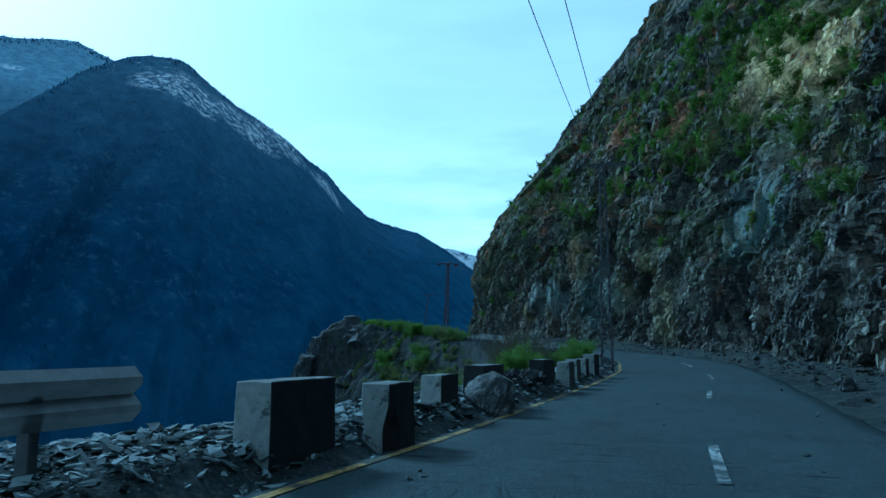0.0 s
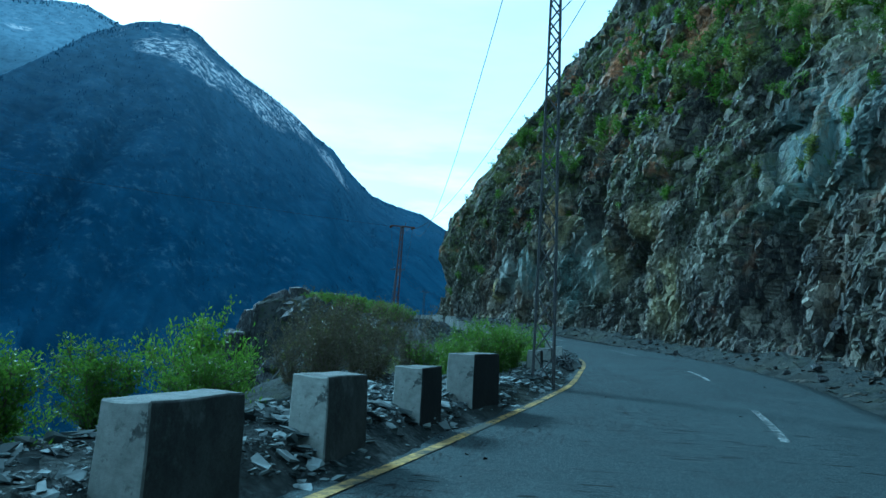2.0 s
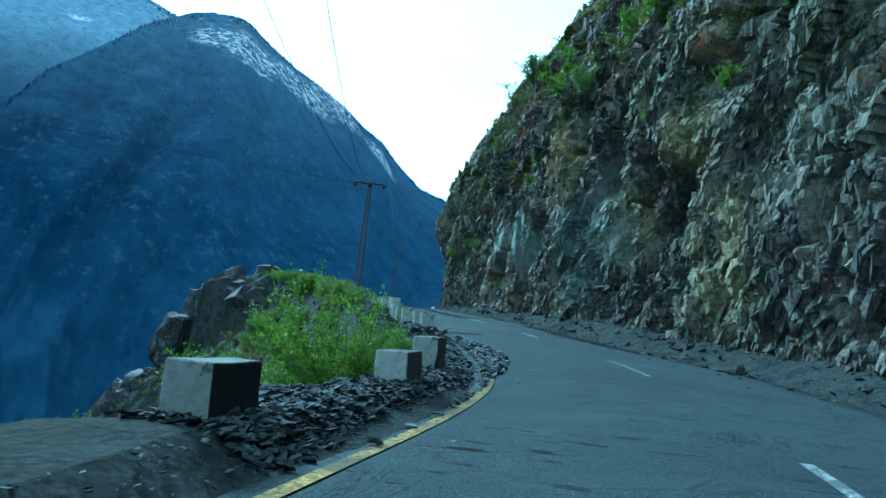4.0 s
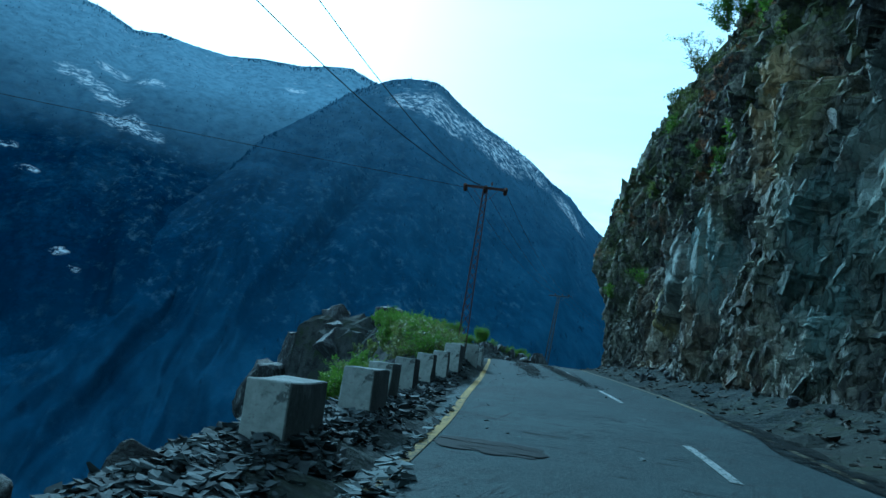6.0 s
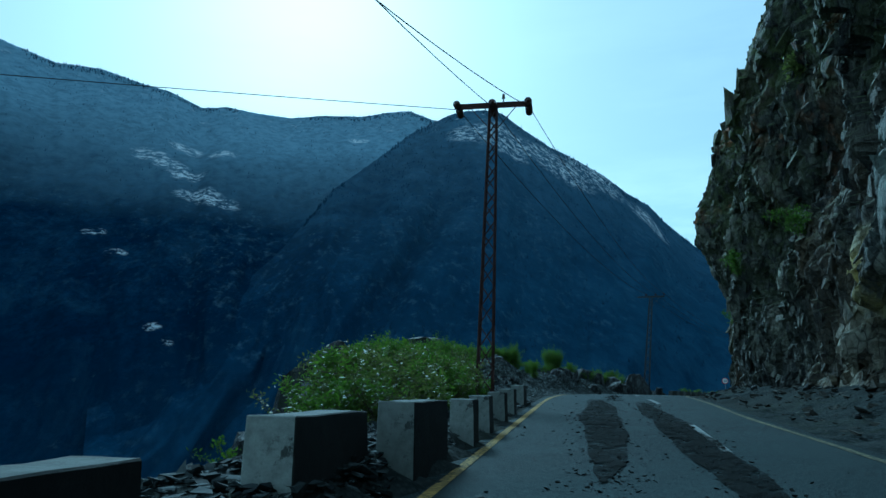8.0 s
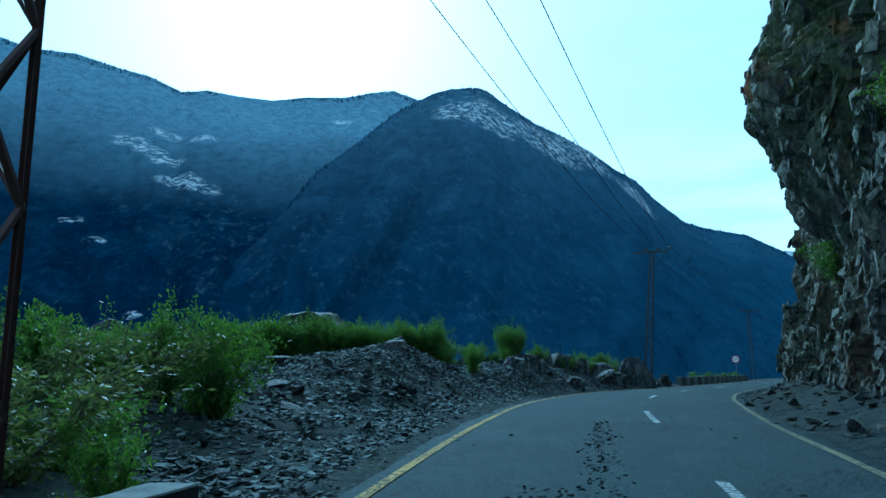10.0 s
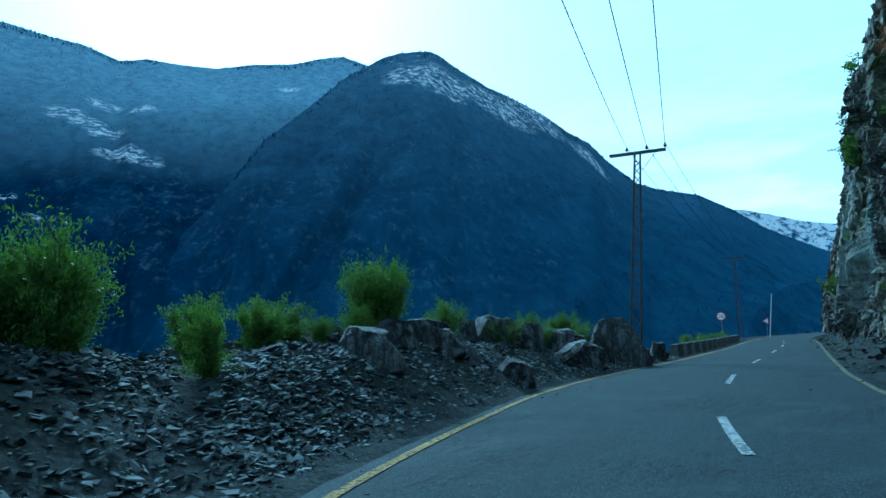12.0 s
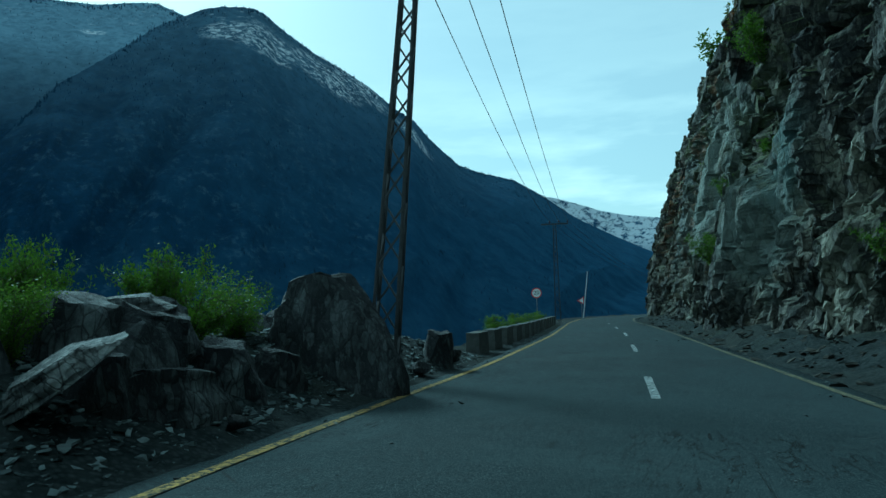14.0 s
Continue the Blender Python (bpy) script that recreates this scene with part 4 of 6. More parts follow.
def ridge_mesh(name, azimuths, elevations, distances, near, material, seed, label, amp=1.0):
    """A mountainside: a crest seen under the given angles from the road, sloping down towards it, with spurs and gullies."""
    az = np.arange(azimuths[0], azimuths[-1] - 0.001, -0.16) if azimuths[0] > azimuths[-1] else np.arange(azimuths[0], azimuths[-1], 0.16)
    order = np.argsort(azimuths)
    ax, el, di = np.array(azimuths)[order], np.array(elevations)[order], np.array(distances)[order]
    e, d = np.interp(az, ax, el), np.interp(az, ax, di)
    crest = d * np.tan(np.radians(e)) + 2
    v = np.concatenate([np.linspace(-0.14, -0.01, 12), np.linspace(0, 1, 110), np.linspace(1.02, 1.5, 12)])
    A, V = np.meshgrid(np.radians(az), v, indexing="ij")
    D, C = d[:, None], crest[:, None]
    N = near * (1 + 0.15 * np.sin(A * 9 + seed))
    R = N + (D - N) * V
    Z = np.where(V <= 1, -190 + (C + 190) * np.sign(V) * np.abs(V) ** 1.12, C - (V - 1) * D * 0.9)
    env = np.sin(np.clip(V, 0, 1) * math.pi) ** 0.7
    g = 1 - 2 * np.abs(fractal(A * 7 + 1.2 * V + 0.5 * fractal(A * 9, V * 3, seed + 3, 3), V * 2.0, seed, 5, 0.5))
    R = R - env * (g - 0.5) * 30 * amp
    Z = Z + env * (fractal(A * 22 + 2 * V, V * 6, seed + 5, 4, 0.5) * 11 + (g - 0.5) * 16) * amp
    Z = Z + (V > 0.97) * (V < 1.03) * 3.5 * np.abs(fractal(A * 900, V * 0, seed + 8, 2))
    x, y = -3 - np.sin(A) * R, 70 + np.cos(A) * R
    RIDGES[name] = (x[:, 12:], y[:, 12:], Z[:, 12:], az)
    ob = from_arrays(name, np.stack([x, y, Z], -1).reshape(-1, 3), grid_faces(len(az), len(v)), material, True)
    return tagged(ob, label, "mountain", kind="structure")


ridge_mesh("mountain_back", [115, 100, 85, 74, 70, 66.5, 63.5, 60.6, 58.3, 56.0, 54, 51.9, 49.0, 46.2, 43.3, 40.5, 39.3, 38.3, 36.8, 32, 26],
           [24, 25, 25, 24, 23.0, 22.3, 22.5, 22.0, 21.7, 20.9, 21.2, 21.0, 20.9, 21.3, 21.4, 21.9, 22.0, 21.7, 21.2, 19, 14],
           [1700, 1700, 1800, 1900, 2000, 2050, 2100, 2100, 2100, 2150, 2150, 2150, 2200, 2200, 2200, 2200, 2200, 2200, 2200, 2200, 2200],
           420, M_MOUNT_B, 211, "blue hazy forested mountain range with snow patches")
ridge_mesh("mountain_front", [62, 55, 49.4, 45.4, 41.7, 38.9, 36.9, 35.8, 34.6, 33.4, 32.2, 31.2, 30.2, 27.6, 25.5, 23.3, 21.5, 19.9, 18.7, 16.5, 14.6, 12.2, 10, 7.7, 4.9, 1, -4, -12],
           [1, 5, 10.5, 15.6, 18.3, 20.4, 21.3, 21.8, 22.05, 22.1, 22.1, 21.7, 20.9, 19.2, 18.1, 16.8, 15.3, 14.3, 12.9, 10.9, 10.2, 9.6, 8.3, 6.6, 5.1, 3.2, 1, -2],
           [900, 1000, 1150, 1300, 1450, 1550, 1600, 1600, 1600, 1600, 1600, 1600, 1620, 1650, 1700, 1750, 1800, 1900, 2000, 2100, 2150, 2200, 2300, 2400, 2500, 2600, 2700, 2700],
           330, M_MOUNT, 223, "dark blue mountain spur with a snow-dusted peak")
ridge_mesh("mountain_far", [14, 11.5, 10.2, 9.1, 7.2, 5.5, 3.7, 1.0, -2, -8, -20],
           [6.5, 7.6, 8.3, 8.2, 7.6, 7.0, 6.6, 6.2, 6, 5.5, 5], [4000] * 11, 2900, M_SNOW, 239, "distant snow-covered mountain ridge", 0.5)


def conifers(name, ridge, lo, hi, crest, slope, seed, label, tall):
    """Far conifers as small cones: a fringe along the crest and a thin cover on the slope."""
    x, y, z, az = RIDGES[ridge]
    rng = np.random.default_rng(seed)
    inside = np.where((az > lo) & (az < hi))[0]
    i = rng.uniform(inside[0] + 1, inside[-1] - 1, crest + slope)
    j = np.concatenate([rng.uniform(105.5, 109.0, crest), 109 - 75 * rng.random(slope) ** 1.3])
    keep = (fractal(i * 0.05, j * 0.08, seed + 1) > -0.12) & ((rng.random(len(i)) < 0.8) | (np.arange(len(i)) >= crest))
    i, j = i[keep], j[keep]
    i0, j0 = i.astype(int), j.astype(int)
    fi, fj = i - i0, j - j0

    def at(g):
        return (g[i0, j0] * (1 - fi) + g[i0 + 1, j0] * fi) * (1 - fj) + (g[i0, j0 + 1] * (1 - fi) + g[i0 + 1, j0 + 1] * fi) * fj

    base = np.stack([at(x), at(y), at(z) - 1.5], -1)
    high = np.where(j > 105, rng.uniform(0.5, 1.0, len(i)) * tall, rng.uniform(2.5, 6.5, len(i)))
    wide = high * rng.uniform(0.16, 0.26, len(i))
    ring = [base + np.stack([np.cos(a) * wide, np.sin(a) * wide, 0 * wide], -1) for a in (0.3, 1.87, 3.44, 5.01)]
    v = np.stack(ring + [base + np.stack([0 * high, 0 * high, high], -1)], 1)
    f = np.array([(0, 1, 4), (1, 2, 4), (2, 3, 4), (3, 0, 4)])[None] + 5 * np.arange(len(i))[:, None, None]
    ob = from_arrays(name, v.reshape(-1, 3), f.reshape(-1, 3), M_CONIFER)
    return tagged(ob, label, "trees", kind="stuff")


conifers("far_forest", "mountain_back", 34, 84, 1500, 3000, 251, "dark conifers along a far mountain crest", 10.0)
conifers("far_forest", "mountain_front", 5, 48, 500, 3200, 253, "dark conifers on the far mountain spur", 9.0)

# ---------------------------------------------------------------- parapet blocks


def block_mesh(length, width, height, seed, broken=0.0):
    """A cast concrete block, tapered a little, with chipped edges; its near road-side corner at the origin, running along +y, to the left."""
    bm = bmesh.new()
    add_box(bm, (width, length, height + 0.5), (-width / 2, length / 2, (height - 0.5) / 2))
    bmesh.ops.bevel(bm, geom=bm.edges[:], offset=0.012, segments=1, affect="EDGES")
    bmesh.ops.subdivide_edges(bm, edges=[e for e in bm.edges if e.calc_length() > 0.3], cuts=4, use_grid_fill=True)
    for v in bm.verts:
        k = (v.co.z + 0.5) / (height + 0.5)
        v.co.x = -width / 2 + (v.co.x + width / 2) * (1.06 - 0.10 * k)
        v.co.y = length / 2 + (v.co.y - length / 2) * (1.03 - 0.06 * k)
        n = noise.noise(v.co * 3.1 + Vector((seed, 0, 0)))
        edge = min(abs(v.co.x), abs(v.co.x + width)) < 0.06 or v.co.z > height - 0.04
        v.co += Vector((n, noise.noise(v.co * 2.7 + Vector((0, seed, 5))), noise.noise(v.co * 3.3 + Vector((9, 0, seed))))) * (0.016 if edge else 0.010)
        if broken and noise.noise(v.co * 1.9 + Vector((seed * 3.1, 2, 2))) > 0.12 and v.co.z < height * 0.6:
            v.co.x -= broken * (0.5 if v.co.x > -width / 2 else -0.4)
    return bm


# near road-side corner x, y, length, height over the road, turn against +y, base under the road's height
BLOCKS = [(-2.8, 6.6, 1.3, 0.93, -10, 0.0), (-2.12, 8.5, 0.9, 0.82, -8, 0.15), (-2.07, 11.8, 0.9, 0.79, -10, 0.0), (-1.58, 13.7, 1.65, 0.9, -8, 0.0),
          (-0.63, 19.0, 1.5, 0.9, -9, 0.0), (0.0, 21.15, 0.95, 0.8, -9, 0.0), (0.24, 23.5, 0.85, 0.82, -9, 0.0), (0.58, 25.95, 0.75, 0.81, -9, 0.0),
          (0.93, 28.0, 1.5, 0.93, -9, 0.0), (1.55, 37.0, 0.7, 0.75, -3, 0.0), (1.75, 40.2, 0.7, 0.68, -2, 0.0),
          (2.05, 44.1, 0.85, 0.59, 3, 0.05), (1.75, 46.78, 0.74, 0.65, 3, 0.08),
          (-0.92, 56.8, 0.95, 0.76, 20, 0.0), (-1.91, 59.4, 0.9, 0.74, 21, 0.0), (-2.97, 61.45, 0.75, 0.70, 22, 0.05), (-3.84, 63.55, 0.8, 0.69, 24, 0.0),
          (-4.75, 65.83, 0.75, 0.72, 24, 0.05), (-5.5, 67.85, 0.7, 0.75, 24, 0.0), (-5.83, 69.1, 1.6, 0.93, 24, 0.0), (-7.38, 72.35, 2.05, 0.91, 26, 0.0), (-7.95, 74.55, 2.1, 0.89, 26, 0.0),
          (-9.3, 77.7, 0.55, 0.73, 26, 0.0), (-10.1, 79.4, 0.55, 0.68, 26, 0.0), (-11.0, 81.4, 0.55, 0.64, 25, 0.0), (-11.9, 83.3, 0.55, 0.62, 25, 0.0), (-13.65, 86.8, 0.95, 0.6, 25, 0.0)]
for k, (bx, by, length, height, turn, broken) in enumerate(BLOCKS):
    ob = mesh_object("parapet_block", block_mesh(length, 0.43 if 40 < by < 50 or length > 1.2 else 0.38, height, k + 1, broken), M_CONCRETE_SHADED if k in (3, 4) else M_CONCRETE_WORN if k in (5, 6, 11, 12, 13, 14, 15, 18) else M_CONCRETE)
    ob.matrix_world = pose(bx, by, float(road_z(by)), 0, 0, turn)
    long = "long " if length > 1.1 else ""
    chip = ", broken at its base" if broken else ""
    # blocks 3 and 4 have the shade on their faces in the colour
    coat = "faces coloured dark as in shade" if k in (3, 4) else "flaking whitewash"
    tagged(ob, f"{long}weathered concrete parapet block with {coat}{chip}", "parapet block", "parapet blocks along the edge")

# low striped parapet farther on
for k in range(14):
    y = 137.0 + 2.6 * k
    ob = mesh_object("parapet_block", block_mesh(1.5, 0.4, 0.62, 60 + k), M_CONCRETE_OLD)
    slope = math.degrees(math.atan2(-(float(left_x(y + 2)) - float(left_x(y - 2))), 4))
    ob.matrix_world = pose(float(left_x(y)) - 0.9, y, float(road_z(y)), 0, 0, slope)
    tagged(ob, "low concrete parapet block at the road's edge", "parapet block", "parapet blocks along the edge")

# ---------------------------------------------------------------- lattice poles and wires


def lattice_pole(base, height, arm_turn, steel, strain, arm_half=1.13, lean=(0, 0), one_brace=True):
    """A tapered four-legged steel pole with zigzag bracing, a channel crossarm and insulators."""
    pole = new("utility_pole")
    pole.matrix_world = pose(*base, 0, 0, arm_turn)
    w0, w1 = 0.24, 0.11

    def corner(i, z):
        w = w0 + (w1 - w0) * z / height
        sx, sy = ((1, 1), (-1, 1), (-1, -1), (1, -1))[i % 4]
        return Vector((sx * w + lean[0] * z, sy * w + lean[1] * z, z))

    for i in range(4):
        bm = bmesh.new()
        a, b = corner(i, -0.6), corner(i, height)
        add_bar(bm, a, b, 0.065, 0.014)
        add_bar(bm, a, b, 0.014, 0.065)
        part("leg", bm, steel, pole)
    z, k = 0.15, 0
    while z < height - 0.4:
        pitch = 0.72 - 0.42 * z / height
        for i in range(4):
            bm = bmesh.new()
            first, second = (i, i + 1) if (k + i) % 2 == 0 else (i + 1, i)
            add_bar(bm, corner(first, z), corner(second, z + pitch), 0.05, 0.03)
            part("brace", bm, steel, pole)
        z += pitch
        k += 1
    head = Vector((lean[0] * height, lean[1] * height, height))
    bm = bmesh.new()
    for s in (-0.11, 0.11):
        add_box(bm, (2 * arm_half, 0.02, 0.08), head + Vector((0, s, 0.03)))
        add_box(bm, (2 * arm_half, 0.05, 0.012), head + Vector((0, s * 1.1, 0.07)))
    part("crossarm", bm, steel, pole)
    for s in ((-1, 1) if strain else (1,)):
        bm = bmesh.new()
        add_bar(bm, head + Vector((s * 0.72, 0, -0.02)), head + Vector((s * 0.12, 0, -0.72)), 0.05, 0.015)
        part("arm_brace", bm, steel, pole)
    if strain:
        for s in (-1, 0, 1):
            for d in (-1, 1):
                bm = bmesh.new()
                for j in range(4):
                    a = head + Vector((s * arm_half * 0.97, d * (0.14 + 0.10 * j), -0.02 - 0.012 * j))
                    add_rod(bm, a, a + Vector((0, d * 0.035, 0)), 0.115, 14)
                    add_rod(bm, a + Vector((0, d * 0.035, 0)), a + Vector((0, d * 0.10, 0)), 0.045, 8)
                part("strain_insulator", bm, M_CERAMIC, pole, "string of dark glazed disc insulators", True)
        bm = bmesh.new()
        add_rod(bm, head + Vector((0.32, 0, 0.05)), head + Vector((0.32, 0, 0.32)), 0.022)
        add_rod(bm, head + Vector((0.32, 0, 0.26)), head + Vector((0.32, 0, 0.40)), 0.06, 10, 0.03)
        part("pin_insulator", bm, M_CERAMIC, pole)
    else:
        for s in (-0.36, 0.34, 0.98):
            bm = bmesh.new()
            at = head + Vector((s * arm_half, 0, 0))
            add_rod(bm, at + Vector((0, 0, 0.05)), at + Vector((0, 0, 0.22)), 0.018)
            add_rod(bm, at + Vector((0, 0, 0.17)), at + Vector((0, 0, 0.22)), 0.075, 10)
            add_rod(bm, at + Vector((0, 0, 0.22)), at + Vector((0, 0, 0.32)), 0.055, 10, 0.03)
            part("pin_insulator", bm, M_CERAMIC, pole, "brown glazed pin insulator", True)
    return pole


def arm_point(base, height, arm_turn, s, lift):
    return Vector(base) + Matrix.Rotation(radians(arm_turn), 3, "Z") @ Vector((s + LEAN.get(base, 0) * height, 0, height + lift))


def wire(a, b, sag, r=0.014, name="power_line"):
    """A wire hanging between two places."""
    a, b = Vector(a), Vector(b)
    n = 28
    pts = [a.lerp(b, k / n) - Vector((0, 0, 4 * sag * (k / n) * (1 - k / n))) for k in range(n + 1)]
    bm = bmesh.new()
    side = (b - a).cross(Vector((0, 0, 1))).normalized()
    up = Vector((0, 0, 1))
    rings = []
    for p in pts:
        rings.append([bm.verts.new(p + (side * math.cos(t) + up * math.sin(t)) * r) for t in (0.52, 2.62, 4.71)])
    for q, p in zip(rings[:-1], rings[1:]):
        for i in range(3):
            bm.faces.new((q[i], q[(i + 1) % 3], p[(i + 1) % 3], p[i]))
    ob = mesh_object(name, bm, M_WIRE)
    return tagged(ob, "thin dark overhead power line wire", "wire", "overhead wires")


P1 = ((1.72, 34.2, -1.0), 9.8, 4)
P2 = ((-14.7, 86.3, 1.0), 9.65, 27)
P3 = ((-26.2, 129.45, 0.9), 9.3, 13)
P4 = ((-30.6, 178.0, 0.2), 9.4, 8)
P5 = ((-24.0, 262.0, -2.0), 9.4, -10)
P0 = ((-3.45, -14.0, -3.1), 10.6, 0)
LEAN = {P2[0]: 0.03, P3[0]: 0.09}
for (base, height, turn), strain, steel, words in ((P1, False, M_STEEL, "grey galvanised lattice pole with a steel crossarm behind the parapet"),
                                                    (P2, True, M_RUST, "red-brown lattice pole with disc insulators on its crossarm"),
                                                    (P3, False, M_STEEL, "dark steel lattice pole standing behind boulders"),
                                                    (P4, False, M_STEEL, "dark steel lattice pole beside the road sign"),
                                                    (P5, False, M_STEEL, "distant dark steel lattice pole")):
    tagged(lattice_pole(base, height, turn, steel, strain, lean=(LEAN.get(base, 0), 0)), words, "utility pole", "lattice poles of the power line")
for s in (-0.36, 0.34, 0.98):
    if s < 0.9:
        wire(arm_point(*P0, s * 1.13, 0.3), arm_point(*P1, s * 1.13, 0.3), 0.9)
    wire(arm_point(*P3, s * 1.13, 0.3), arm_point(*P4, s * 1.13, 0.3), 0.8)
    wire(arm_point(*P4, s * 1.13, 0.3), arm_point(*P5, s * 1.13, 0.3), 1.6)
for s, q, sag in ((0.0, 0.98, 2.2), (1.07, -1.0, 2.95)):
    wire(arm_point(*P1, q * 1.13, 0.3), arm_point(*P2, s, -0.05), sag)
for s, q in ((-1.1, -0.36), (0.0, 0.34), (1.1, 0.98)):
    wire(arm_point(*P2, s, -0.05), arm_point(*P3, q * 1.13, 0.3), 0.9)
wire(arm_point(*P2, -1.1, -0.05), (-62, 33.8, 11.0), 0.5)

# ---------------------------------------------------------------- rocks


def boulder_mesh(seed, slab=0.0):
    """An angular broken rock of about unit radius: a hull with flat faces, sharp edges and a rough skin."""
    rnd = random.Random(seed)
    bm = bmesh.new()
    for _ in range(15):
        d = Vector((rnd.gauss(0, 1), rnd.gauss(0, 1), rnd.gauss(0, 1))).normalized()
        r = rnd.uniform(0.62, 0.86)
        bm.verts.new((d.x * r, d.y * r * 0.85, d.z * r * 0.8))
    hull = bmesh.ops.convex_hull(bm, input=bm.verts[:])
    loose = [g for g in hull["geom_interior"] if isinstance(g, bmesh.types.BMVert)]
    bmesh.ops.delete(bm, geom=loose, context="VERTS")
    bmesh.ops.bevel(bm, geom=bm.edges[:], offset=0.035, segments=1, affect="EDGES")
    bmesh.ops.subdivide_edges(bm, edges=[e for e in bm.edges if e.calc_length() > 0.2], cuts=2, use_grid_fill=True)
    bmesh.ops.triangulate(bm, faces=bm.faces[:])
    for v in bm.verts:
        v.co += Vector((noise.noise(v.co * 2.6 + Vector((seed, 0, 0))), noise.noise(v.co * 2.6 + Vector((0, seed, 3))), noise.noise(v.co * 2.6 + Vector((7, 0, seed))))) * 0.07
        v.co += v.co * 0.07 * noise.noise(v.co * 8 + Vector((seed, 1, 1)))
        v.co.z *= 1.0 - slab
    data = bpy.data.meshes.new("boulder")
    bm.to_mesh(data)
    bm.free()
    data.materials.append(M_ROCK)
    return data


ROCKS = [boulder_mesh(s, 0.0) for s in range(1, 13)]
SLABS = [boulder_mesh(s, 0.62) for s in range(21, 26)]


def wedge_rock(name, size, seed, label, where):
    """A broad rock with a slanting flat top, one steep lit face and a rough back."""
    bm = bmesh.new()
    bmesh.ops.create_icosphere(bm, subdivisions=4, radius=1.3)
    planes = [(Vector(d).normalized(), h) for d, h in (((0.12, -0.1, 1), 0.80), ((-1, -0.25, 0.32), 0.62), ((-0.5, -1, 0.12), 0.6), ((0.5, -0.9, 0.1), 0.64), ((1, 0.1, 0.42), 0.68), ((0.2, 1, 0.2), 0.6), ((-0.7, 0.6, 0.75), 0.84), ((0.7, -0.3, 0.8), 0.86))]
    for v in bm.verts:
        for d, h in planes:
            k = v.co.dot(d)
            if k > h:
                v.co -= d * (k - h)
        v.co += Vector((noise.noise(v.co * 2.1 + Vector((seed, 0, 0))), noise.noise(v.co * 2.1 + Vector((0, seed, 3))), noise.noise(v.co * 2.1 + Vector((7, 0, seed))))) * 0.09
        v.co += v.co * 0.05 * noise.noise(v.co * 6 + Vector((seed, 1, 1)))
        v.co = Vector((v.co.x * size[0], v.co.y * size[1], v.co.z * size[2]))
    ob = mesh_object(name, bm, M_ROCK_PALE if label.startswith("pale") else M_ROCK)
    ob.matrix_world = where
    return tagged(ob, label, "boulder", "boulders along the road")


def boulder(x, y, size, label="grey angular boulder on the gravel verge", sink=0.3, slab=False, turn=None, tall=1.0, z=None, rnd=random.Random(5)):
    data = rnd.choice(SLABS if slab else ROCKS)
    ob = new("boulder", data)
    t = turn if turn else (rnd.uniform(-25, 25), rnd.uniform(-25, 25), rnd.uniform(0, 360))
    low = float(ground_z(x, y)) if z is None else z
    height = size * (0.38 if slab else 1.0) * tall
    ob.matrix_world = pose(x, y, low + height * (1 - 2 * sink) * 0.75, *t) @ Matrix.Diagonal((size * rnd.uniform(0.85, 1.15), size * rnd.uniform(0.8, 1.1), size * tall, 1))
    return tagged(ob, label, "boulder", "boulders along the road")


def at_left(y, u):
    """A place u metres to the left of the yellow line."""
    return float(left_x(y)) - u / float(slant(np.array(y))), y


rnd = random.Random(77)
# single rocks that stand out
wedge_rock("boulder", (0.48, 0.36, 0.36), 51, "pale pinkish boulder leaning against a parapet block", pose(-1.33, 13.35, -0.72, 10, 22, 35))
boulder(-2.2, 11.0, 0.3, "flat pale rock lying at the road's edge", 0.2, True)
boulder(-2.2, 9.9, 0.28, "flat pale rock lying at the road's edge", 0.2, True)
boulder(-2.5, 5.2, 0.2, "small grey rock below a parapet block", 0.2)
for k in range(74):
    x, y = at_left(rnd.triangular(16.9, 19.2, 18.3), rnd.uniform(0.5, 1.7))
    boulder(x, y, rnd.uniform(0.08, 0.2) + 0.08 * (k % 6 == 0), "grey broken rock in a pile between parapet blocks", 0.2, z=float(ground_z(x, y)) + 0.22 * rnd.random() * (y > 17))
for k in range(10):
    x, y = at_left(rnd.uniform(17.0, 21), rnd.uniform(2.3, 4.0))
    boulder(x, y, rnd.uniform(0.15, 0.3), "grey broken rock on the slope below the parapet", 0.25)
boulder(7.3, 21.0, 0.4, "pale rock fallen at the cliff's foot", 0.25)
boulder(8.4, 27.5, 0.33, "grey rock fallen at the cliff's foot", 0.25)
boulder(9.8, 41.0, 0.3, "grey rock fallen at the cliff's foot", 0.25)
# rocks of the spur's end
wedge_rock("boulder", (2.0, 1.8, 1.75), 3, "large dark weathered rock crowning the spur", pose(-32.5, 98.6, 2.25, 0, 6, 70))
wedge_rock("boulder", (2.2, 1.8, 2.2), 8, "large dark weathered rock on the spur", pose(-34.3, 97.4, 0.3, 0, -14, 40))
wedge_rock("boulder", (2.4, 2.0, 2.6), 11, "large dark craggy rock on the spur's flank", pose(-36.0, 96.0, -2.6, 6, -20, 100))
boulder(-30.9, 100.2, 1.4, "large dark weathered rock on the spur", 0.5)
wedge_rock("boulder", (2.7, 2.3, 2.3), 14, "big dark rock outcrop behind the shrubs", pose(-32.7, 106.8, 3.5, 0, -8, 10))
boulder(-31.0, 104.9, 2.0, "big dark rock outcrop behind the shrubs", 0.5)
boulder(-34.4, 105.2, 2.4, "big dark rock outcrop behind the shrubs", 0.5)
boulder(-30.6, 97.2, 0.8, "dark rock outcrop on the spur's flank", 0.4)
boulder(-28.5, 93.6, 1.0, "dark rock outcrop on the spur's flank", 0.45)
